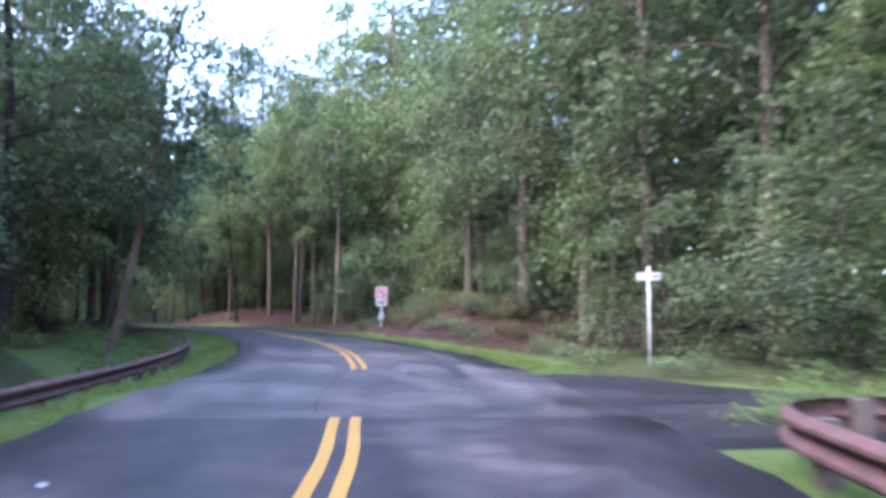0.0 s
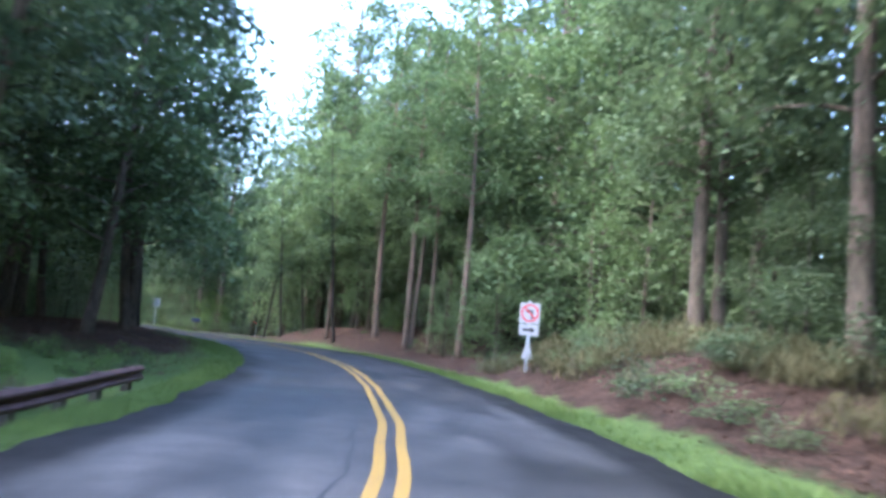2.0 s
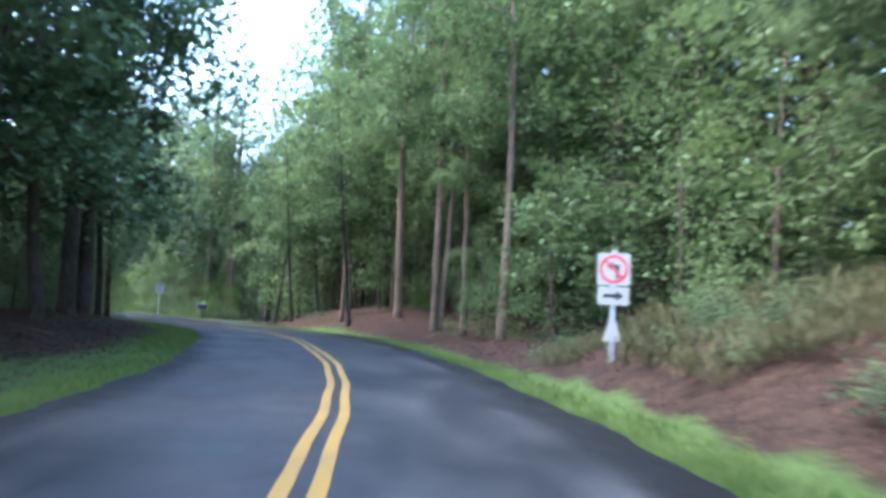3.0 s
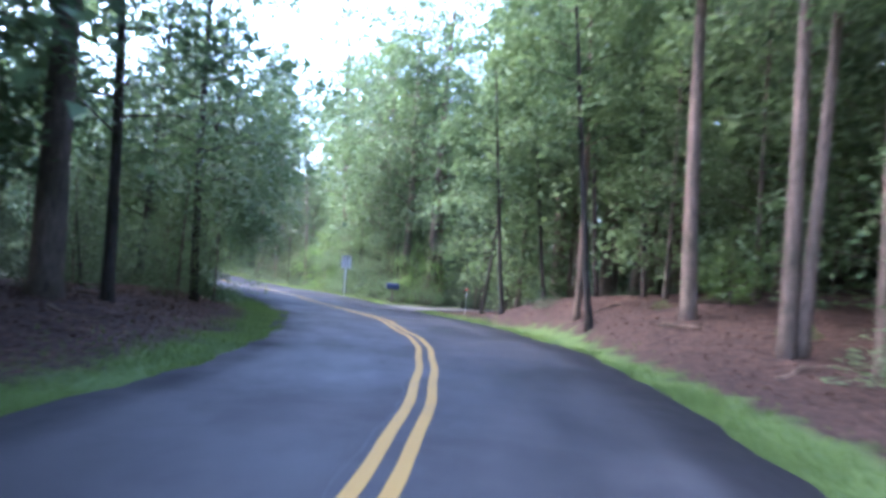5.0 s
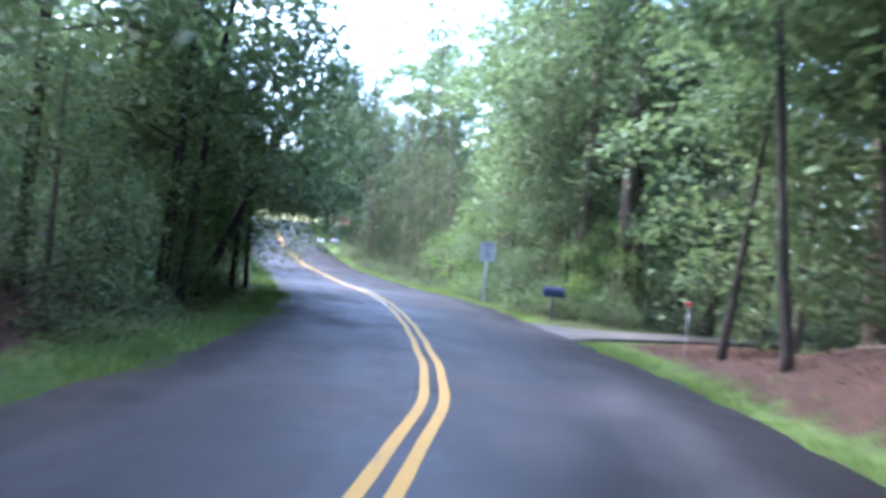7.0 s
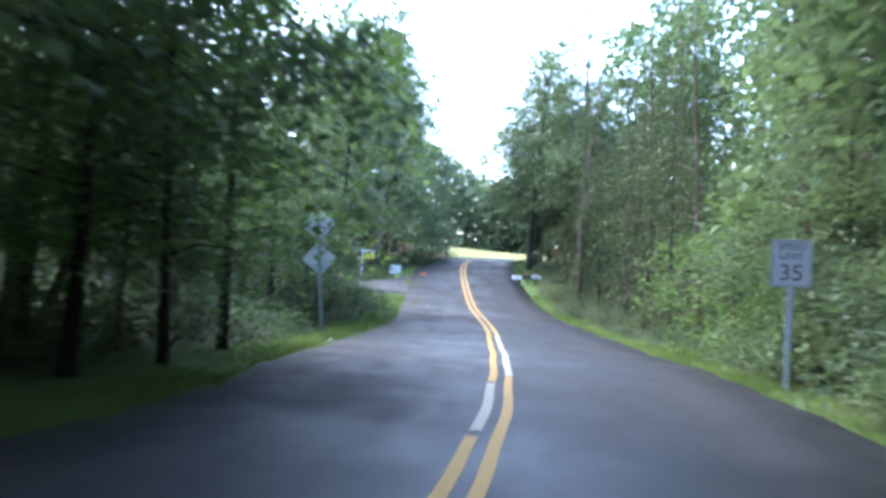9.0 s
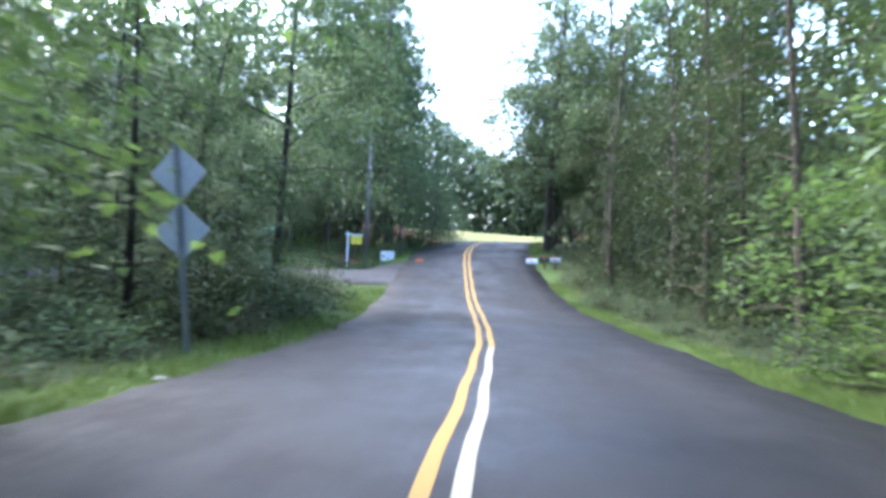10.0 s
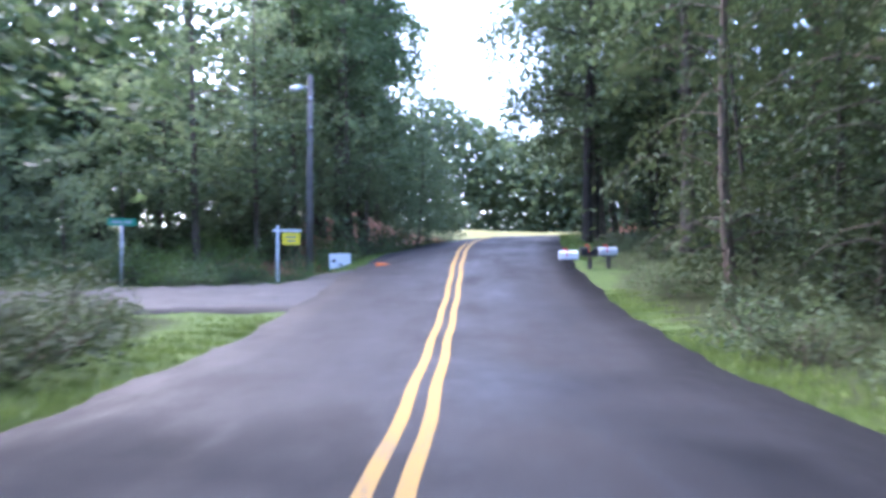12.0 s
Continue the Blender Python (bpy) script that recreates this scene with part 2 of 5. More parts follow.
# darker leaf green, shade at the wood's edge put into the colour
M_LEAF_DARK = leafy("shaded_oak_leaf", (0.047, 0.072, 0.043), (0.122, 0.16, 0.08), 0.4)
M_LEAF_LIGHT = leafy("young_maple_and_backlit_leaf", (0.06, 0.105, 0.034), (0.15, 0.215, 0.062), 0.5)
M_LEAF_CEDAR = leafy("evergreen_spray", (0.028, 0.044, 0.024), (0.088, 0.11, 0.05), 0.25, 0.75)
# paler leaf green, with haze over the farther trees put into the colour
M_LEAF_PALE = leafy("haze_lightened_leaf", (0.1, 0.135, 0.078), (0.21, 0.255, 0.13), 0.55)
M_GRASS = leafy("verge_grass", (0.064, 0.1, 0.028), (0.142, 0.192, 0.054), 0.35, 0.75)
M_WEED = leafy("dry_weeds", (0.05, 0.054, 0.024), (0.13, 0.115, 0.056), 0.25, 0.8)
M_LITTER = leafy("fallen_leaf", (0.03, 0.017, 0.012), (0.135, 0.078, 0.052), 0.1, 0.8)
M_BARK = bark("grey_brown_bark", (0.05, 0.04, 0.032), (0.17, 0.135, 0.11))
M_BARK_PALE = bark("pale_pine_bark", (0.065, 0.046, 0.036), (0.225, 0.165, 0.128))
M_BARK_DARK = bark("dark_wet_bark", (0.02, 0.017, 0.016), (0.07, 0.058, 0.05))
M_RUST = rust_metal()
M_POST = plain("weathered_post_wood", (0.09, 0.07, 0.055), 0.9, 0, 0.4)
M_WHITE = plain("white_sign_sheeting", (0.33, 0.33, 0.33), 0.45, 0, 0.06)
M_WHITE_POST = plain("white_painted_post", (0.62, 0.63, 0.63), 0.55, 0, 0.12)
M_GALV = plain("galvanised_steel", (0.36, 0.37, 0.38), 0.5, 0.5, 0.2)
M_SIGN_BACK = plain("dull_aluminium_back", (0.56, 0.58, 0.6), 0.6, 0.0, 0.12)
M_RED = plain("sign_red", (0.5, 0.03, 0.04), 0.45, 0, 0.1)
M_BLACK = plain("sign_black", (0.015, 0.015, 0.016), 0.5, 0, 0.2)
M_GREEN_SIGN = plain("sign_green", (0.005, 0.2, 0.11), 0.45, 0, 0.08)
M_YELLOW_SIGN = plain("panel_yellow", (0.75, 0.58, 0.02), 0.5, 0, 0.06)
M_GREY_INK = plain("grey_print", (0.2, 0.2, 0.21), 0.6, 0, 0.1)
M_BLUE = plain("dark_blue_paint", (0.007, 0.015, 0.045), 0.75, 0, 0.2)
M_ORANGE = plain("orange_plastic", (0.75, 0.17, 0.02), 0.5, 0, 0.15)
M_POLE = plain("utility_pole_wood", (0.12, 0.105, 0.092), 0.9, 0, 0.3, 4.0)
M_CABLE = plain("grey_cable", (0.07, 0.07, 0.072), 0.6, 0, 0.1)
M_LAMP = plain("lamp_housing", (0.5, 0.52, 0.54), 0.4, 0.3, 0.1)
M_PAPER = plain("litter_paper", (0.5, 0.5, 0.48), 0.8, 0, 0.1)


# ---- building helpers ----
def link_mesh(name, data, material_, parent=None, label=""):
    if material_ is not None:
        data.materials.append(material_)
    ob = new(name, data)
    if parent is not None:
        ob.parent = parent
    return tagged(ob, label)


def part(name, bm, material_, parent=None, label="", smooth=False):
    data = bpy.data.meshes.new(name)
    bm.normal_update()
    bm.to_mesh(data)
    bm.free()
    if smooth:
        data.polygons.foreach_set("use_smooth", [True] * len(data.polygons))
    return link_mesh(name, data, material_, parent, label)


def array_mesh(name, verts, faces, smooth=False):
    """A mesh from numpy arrays of vertices and equal-sized faces."""
    verts, faces = np.asarray(verts, np.float32), np.asarray(faces, np.int32)
    data = bpy.data.meshes.new(name)
    data.vertices.add(len(verts))
    data.vertices.foreach_set("co", verts.ravel())
    n, k = faces.shape
    data.loops.add(n * k)
    data.loops.foreach_set("vertex_index", faces.ravel())
    data.polygons.add(n)
    data.polygons.foreach_set("loop_start", np.arange(n, dtype=np.int32) * k)
    data.polygons.foreach_set("loop_total", np.full(n, k, np.int32))
    data.polygons.foreach_set("use_smooth", np.full(n, smooth))
    data.update(calc_edges=True)
    return data


def thing(name, place, label, category, group="", turn=0.0):
    ob = new(name)
    ob.matrix_basis = pose(*place, 0, 0, turn)
    return tagged(ob, label, category, group)


def box(bm, x, y, z, sx, sy, sz, bevel=0.0, m=None):
    made = bmesh.ops.create_cube(bm, size=1.0)["verts"]
    bmesh.ops.scale(bm, vec=(sx, sy, sz), verts=made)
    if bevel:
        edges = list({e for v in made for e in v.link_edges})
        made = [v for v in bmesh.ops.bevel(bm, geom=edges, offset=bevel, segments=2, affect="EDGES")["verts"]]
        made = list({v for v in made})
    bmesh.ops.translate(bm, vec=(x, y, z), verts=made)
    if m is not None:
        bmesh.ops.transform(bm, matrix=m, verts=made)
    return bm


def tube(bm, points, radii, sides=8, cap=True):
    rings = []
    up = Vector((0, 0, 1))
    for i, p in enumerate(points):
        a = Vector(points[max(i - 1, 0)])
        b = Vector(points[min(i + 1, len(points) - 1)])
        d = (b - a).normalized()
        side = d.cross(up if abs(d.z) < 0.9 else Vector((1, 0, 0))).normalized()
        other = d.cross(side)
        rings.append([bm.verts.new(Vector(p) + (side * math.cos(q) + other * math.sin(q)) * radii[i])
                      for q in (2 * math.pi * k / sides for k in range(sides))])
    for r, s in zip(rings, rings[1:]):
        for k in range(sides):
            bm.faces.new((r[k], r[(k + 1) % sides], s[(k + 1) % sides], s[k]))
    if cap:
        bm.faces.new(rings[0][::-1])
        bm.faces.new(rings[-1])
    return bm


def plate(bm, outline, depth):
    """A flat outline in x and z, depth thick, centred on y = 0."""
    front = [bm.verts.new((x, -depth / 2, z)) for x, z in outline]
    rear = [bm.verts.new((x, depth / 2, z)) for x, z in outline]
    bm.faces.new(front)
    bm.faces.new(rear[::-1])
    for i in range(len(outline)):
        j = (i + 1) % len(outline)
        bm.faces.new((front[j], front[i], rear[i], rear[j]))
    return bm


def rounded(w, h, r, cx=0.0, cz=0.0):
    out = []
    for qx, qz, a0 in ((1, 1, 0), (-1, 1, 90), (-1, -1, 180), (1, -1, 270)):
        for k in range(4):
            a = radians(a0 + 30 * k)
            out.append((cx + qx * (w / 2 - r) + r * math.cos(a), cz + qz * (h / 2 - r) + r * math.sin(a)))
    return out


def letters(text, size, parent, place, material_, name="lettering"):
    curve = bpy.data.curves.new(name, "FONT")
    curve.body, curve.size, curve.align_x, curve.align_y, curve.extrude = text, size, "CENTER", "CENTER", 0.0015
    temp = new(name, curve)
    data = bpy.data.meshes.new_from_object(temp.evaluated_get(bpy.context.evaluated_depsgraph_get()))
    bpy.data.objects.remove(temp)
    data.name = name
    ob = link_mesh(name, data, material_, parent)
    ob.matrix_basis = pose(*place, 90, 0, 0)
    return ob


# ---- the road's course: x, y, z of the centre line ----
COURSE = [
    (-0.10, -90.00, 0.000), (-0.20, -45.00, 0.000), (-0.30, -12.00, 0.000), (-0.79, 5.59, 0.035), (-1.06, 9.30, 0.070),
    (-1.65, 16.59, 0.051), (-2.67, 23.38, 0.019), (-3.45, 27.00, 0.006), (-4.21, 30.01, 0.004), (-4.96, 32.39, -0.001),
    (-5.73, 34.99, -0.004), (-6.63, 37.69, -0.022), (-7.45, 39.99, -0.019), (-8.97, 43.70, 0.015), (-10.89, 47.67, 0.026),
    (-12.80, 51.62, 0.005), (-15.36, 56.20, -0.039), (-18.38, 60.96, -0.074), (-21.22, 64.53, -0.130), (-24.30, 68.34, -0.163),
    (-29.29, 73.03, -0.220), (-34.19, 77.22, -0.210), (-37.89, 80.02, -0.115), (-42.89, 83.31, -0.007), (-47.66, 86.26, -0.015),
    (-51.19, 88.42, 0.078), (-54.91, 90.49, 0.227), (-61.60, 94.01, 0.629), (-67.20, 97.00, 1.312), (-72.61, 99.90, 2.301),
    (-76.21, 101.99, 2.949), (-80.50, 104.80, 3.500), (-85.00, 108.00, 4.000), (-89.00, 111.60, 4.350), (-92.00, 116.50, 4.650),
    (-93.00, 125.00, 4.900), (-90.00, 142.00, 5.200),
]
LEFT_EDGE, RIGHT_EDGE = 3.05, -3.25
# how much wider the right lane is than usual, by metres along
WIDER = ((40, 48, 61, 68, 75, 82, 90, 100, 114, 123, 128, 133), (0, -0.25, -0.4, -0.3, 0.0, 0.35, 0.45, 0.6, 0.65, 0.5, 0.2, 0))


def spline(points, step=0.4):
    p = np.array(points, float)
    p = np.vstack([2 * p[0] - p[1], p, 2 * p[-1] - p[-2]])
    out = []
    for i in range(1, len(p) - 2):
        n = max(2, int(np.linalg.norm(p[i + 1, :2] - p[i, :2]) / step))
        # centripetal knots keep uneven spacing smooth
        k = np.cumsum([0] + [np.linalg.norm(p[i + j, :2] - p[i + j - 1, :2]) ** 0.5 for j in (0, 1, 2)])
        for u in np.linspace(k[1], k[2], n, endpoint=False):
            a = [(k[j + 1] - u) / (k[j + 1] - k[j]) * p[i - 1 + j] + (u - k[j]) / (k[j + 1] - k[j]) * p[i + j] for j in range(3)]
            b = [(k[j + 2] - u) / (k[j + 2] - k[j]) * a[j] + (u - k[j]) / (k[j + 2] - k[j]) * a[j + 1] for j in range(2)]
            out.append((k[2] - u) / (k[2] - k[1]) * b[0] + (u - k[1]) / (k[2] - k[1]) * b[1])
    out.append(p[-2])
    return np.array(out)


LINE = spline(COURSE)
for _ in range(6):
    LINE[1:-1] = (LINE[:-2] + 2 * LINE[1:-1] + LINE[2:]) / 4
ALONG = np.r_[0, np.cumsum(np.linalg.norm(np.diff(LINE[:, :2], axis=0), axis=1))]
ALONG += 18 - np.interp(0.0, LINE[:400, 1], ALONG[:400])     # 18 m where the drive begins
TANGENT = np.gradient(LINE[:, :2], axis=0)
TANGENT /= np.linalg.norm(TANGENT, axis=1)[:, None]
LEFTWARD = np.stack([-TANGENT[:, 1], TANGENT[:, 0]], -1)


def road_frame(xy):
    """Metres along the road, metres left of its centre line, and its height, for rows of x and y."""
    xy = np.atleast_2d(np.asarray(xy, float))
    s, lat, z = np.empty(len(xy)), np.empty(len(xy)), np.empty(len(xy))
    for i in range(0, len(xy), 4000):
        d = xy[i:i + 4000, None, :] - LINE[None, ::2, :2]
        k = (d ** 2).sum(-1).argmin(1) * 2
        e = xy[i:i + 4000] - LINE[k, :2]
        along = (e * TANGENT[k]).sum(1)
        s[i:i + 4000], z[i:i + 4000] = ALONG[k] + along, LINE[k, 2]
        side = (e * LEFTWARD[k]).sum(1)
        lat[i:i + 4000] = np.sign(side + 1e-9) * np.hypot(side, np.clip(np.abs(along) - 0.5, 0, None))
    more, a = np.interp(s, *WIDER), -lat
    lat = np.where(a < 1, lat, np.where(a < 3.25 + more, -1 - (a - 1) * 2.25 / (2.25 + more), more - a))
    return s, lat, z


def ease(x, a, b):
    t = np.clip((np.asarray(x, float) - a) / (b - a), 0, 1)
    return t * t * (3 - 2 * t)


def side_fall(s, lat):
    """How far the left lane and the ground beyond it lie below the crown of the climbing road, at the side road's mouth."""
    return ease(s, 144, 154) * (1 - ease(s, 160, 174)) * (0.11 * np.clip(lat, 0, LEFT_EDGE) + 0.75 * ease(lat - LEFT_EDGE, 0.0, 2.5))


def on_road(s, lat):
    """x, y, z of a point of the road's plane, s metres along and lat metres left."""
    lat = lat - np.interp(s, *WIDER) * np.clip((-lat - 1) / 2.25, 0, 1)
    c = [np.interp(s, ALONG, LINE[:, i]) for i in range(3)]
    n = [np.interp(s, ALONG, LEFTWARD[:, i]) for i in range(2)]
    return np.array([c[0] + n[0] * lat, c[1] + n[1] * lat, c[2] - side_fall(s, lat)])


# side roads and drives: centre lines and half widths
SIDE_ROADS = {
    "side_road_right": ([(-0.5, 12.6), (2.0, 11.2), (5.0, 10.2), (9.0, 9.2), (16.0, 8.2), (40.0, 6.0), (90.0, 4.0)], 1.75),
    "side_road_left": ([(-70.5, 98.5), (-70.2, 96.0), (-70.3, 93.5), (-71.0, 90.0), (-73.0, 82.0), (-77.0, 62.0), (-80.0, 45.0), (-86.0, 10.0), (-95.0, -45.0)], 2.0),
    "driveway_right": ([(-33.3, 77.6), (-31.7, 79.9), (-30.5, 82.0), (-29.2, 85.2), (-27.3, 89.5), (-23.0, 98.0)], 0.8),
}
SIDE_LINES = {k: (spline([(x, y, 0) for x, y in p], 0.5)[:, :2], w) for k, (p, w) in SIDE_ROADS.items()}


def side_distance(xy):
    """How far rows of x and y lie outside the nearest side road's edge."""
    best = np.full(len(xy), 99.0)
    for pts, w in SIDE_LINES.values():
        lat = road_frame(pts[::2])[1]
        wide = w + (2.6 if w > 1 else 1.5) * np.exp(-np.clip(np.maximum(lat - LEFT_EDGE, RIGHT_EDGE - lat), 0, None) / 1.6)
        for i in range(0, len(xy), 20000):
            d = (np.sqrt(((xy[i:i + 20000, None, :] - pts[None, ::2]) ** 2).sum(-1)) - wide).min(1)
            best[i:i + 20000] = np.minimum(best[i:i + 20000], d)
    return best


def field_share(xy):
    """1 in the mown field outside the last bend, 0 elsewhere."""
    d = np.hypot((xy[:, 0] + 104) / 13, (xy[:, 1] - 118) / 10)
    return 1 - ease(d, 0.8, 1.15)


def lumps(xy, scale, seed=0.0):
    x, y = xy[:, 0] / scale + seed, xy[:, 1] / scale - seed
    return (np.sin(x * 1.7 + 1.3 * np.sin(y * 0.9)) + np.sin(y * 2.1 + 1.1 * np.sin(x * 1.3 + 2)) + np.sin((x + y) * 1.1 + 0.7)) / 3


def ground_height(xy):
    xy = np.atleast_2d(np.asarray(xy, float))
    s, lat, z = road_frame(xy)
    left, right = np.clip(lat - LEFT_EDGE, 0, None), np.clip(RIGHT_EDGE - lat, 0, None)
    out = left + right
    h = z - 0.07 + 0.05 * ease(out, 0.15, 0.9)
    # shoulder that drops to the guard rail on the left of the first bend
    start = 1 - ease(s, 56, 66)
    h -= start * 0.42 * ease(left, 0.3, 1.9)
    h += start * 0.75 * ease(left, 2.6, 7.0)
    # leaf-strewn bank on the inside of the second bend
    h += ease(s, 60, 70) * (1 - ease(s, 94, 108)) * 0.55 * ease(left, 0.9, 5.0)
    # bank on the right
    bend = 1 - ease(s, 92, 101)
    h += ease(s, 76, 85) * bend * (0.85 * ease(right, 0.5, 2.6) + 0.4 * ease(right, 2.6, 8))
    h += ease(s, 44, 52) * bend * (0.35 * ease(right, 0.8, 4.0) + 1.5 * ease(right, 5, 26))
    h += ease(s, 46, 52) * (1 - ease(s, 59, 65)) * 1.1 * ease(right, 1.2, 4.5)
    h += ease(s, 150, 158) * (0.5 * ease(left, 1.5, 6)) + ease(s, 158, 166) * 1.0 * ease(left, 0.5, 14)
    h += 0.5 * ease(out, 12, 45) * lumps(xy, 11.0) + 0.09 * ease(out, 0.8, 4) * lumps(xy, 1.9, 4.0)
    far = np.hypot((xy[:, 0] + 104) / 13, (xy[:, 1] - 118) / 10)
    h += 0.9 * ease(far, 1.05, 1.25) * (1 - ease(far, 1.6, 2.2)) * ease(out, 4, 8)
    near_side = side_distance(xy)
    fall = side_fall(s, lat)
    flat, h = z - 0.11 - fall, h - fall
    k = ease(near_side, 0.15, 1.3)
    return np.where(out > 0.0, flat * (1 - k) + h * k, z - 0.1 - fall)


def ground_at(x, y):
    return float(ground_height([(x, y)])[0])


# ---- ground ----
def build_ground():
    xs = np.concatenate([[-1600, -700, -350, -220, -170], np.arange(-140, 46, 0.8), [60, 90, 160, 400, 1500]])
    ys = np.concatenate([[-1500, -500, -200, -110, -70], np.arange(-46, 156, 0.8), [175, 220, 350, 800, 1700]])
    gx, gy = np.meshgrid(xs, ys)
    xy = np.stack([gx.ravel(), gy.ravel()], -1)
    z = ground_height(xy)
    nx, ny = len(xs), len(ys)
    i = np.arange(nx * ny).reshape(ny, nx)
    faces = np.stack([i[:-1, :-1], i[:-1, 1:], i[1:, 1:], i[1:, :-1]], -1).reshape(-1, 4)
    data = array_mesh("ground", np.column_stack([xy, z]), faces, True)
    s, lat, _ = road_frame(xy)
    left, right = np.clip(lat - LEFT_EDGE, 0, None), np.clip(RIGHT_EDGE - lat, 0, None)
    out = left + right
    side = np.clip(side_distance(xy), 0, None)
    width = 1.0 + 0.5 * lumps(xy, 4.0, 1.0)
    width = width + np.where(lat > 0, (ease(s, 88, 96) * (1 - ease(s, 112, 118))) * 1.1 + ease(s, 100, 108) * 0.2 + (1.2 + 3.2 * ease(s, 34, 42)) * (1 - ease(s, 56, 66)), -0.55 * ease(s, 64, 76) - 0.1 * ease(s, 100, 114))
    grass = 1 - ease(np.minimum(out, side + 0.4), width - 0.3, width + 0.7)
    field = field_share(xy)
    grass = np.maximum(grass, field)
    litter = np.where(lat < 0, ease(s, 38, 50) * (1 - ease(s, 100, 108)), ease(s, 58, 68) * (1 - ease(s, 98, 110)))
    clay = ease(s, 152, 158) * np.where(lat > 0, 1, 0) * ease(left, 1.5, 2.5) * (1 - ease(left, 6, 9)) * (1 - ease(s, 168, 175))
    far = np.hypot((xy[:, 0] + 104) / 13, (xy[:, 1] - 118) / 10)
    clay = np.maximum(clay, ease(far, 1.05, 1.12) * (1 - ease(far, 1.3, 1.4)))
    litter = litter * (1 - ease(out, 13, 22))
    zone = data.color_attributes.new("zone", "FLOAT_COLOR", "POINT")
    zone.data.foreach_set("color", np.column_stack([grass, litter * (1 - grass), clay, field]).astype(np.float32).ravel())
    ob = link_mesh("ground", data, M_GROUND)
    tagged(ob, "forest floor with leaf litter, moss and grassy road verges", "ground", kind="structure")


build_ground()


# ---- road ----
def ribbon(name, s, lefts, rights, lift, material_, cols=1, skirt=0.0):
    """A strip of road surface between two offsets, s metres along; uv in metres."""
    t = np.linspace(0, 1, cols + 1)
    lat = lefts[:, None] * (1 - t) + rights[:, None] * t
    verts, uv = [], []
    for k, l in enumerate(lat.T):
        p = np.array([on_road(a, b) for a, b in zip(s, l)])
        p[:, 2] += lift
        verts.append(p)
        uv.append(np.column_stack([l, s]))
    if skirt:
        for k, o in ((0, 0.08), (-1, -0.08)):
            p = np.array([on_road(a, b + o) for a, b in zip(s, lat[:, k])])
            p[:, 2] += lift - skirt
            verts.insert(0, p) if k == 0 else verts.append(p)
            u = np.column_stack([lat[:, k] + o, s])
            uv.insert(0, u) if k == 0 else uv.append(u)
    n, m = len(s), len(verts)
    v = np.stack(verts, 1).reshape(-1, 3)
    u = np.stack(uv, 1).reshape(-1, 2)
    i = np.arange(n * m).reshape(n, m)
    faces = np.stack([i[:-1, 1:], i[1:, 1:], i[1:, :-1], i[:-1, :-1]], -1).reshape(-1, 4)[:, ::-1]
    data = array_mesh(name, v, faces[:, ::-1], True)
    layer = data.uv_layers.new(name="UVMap")
    layer.data.foreach_set("uv", u[faces[:, ::-1].ravel()].astype(np.float32).ravel())
    data.materials.append(material_)
    return data


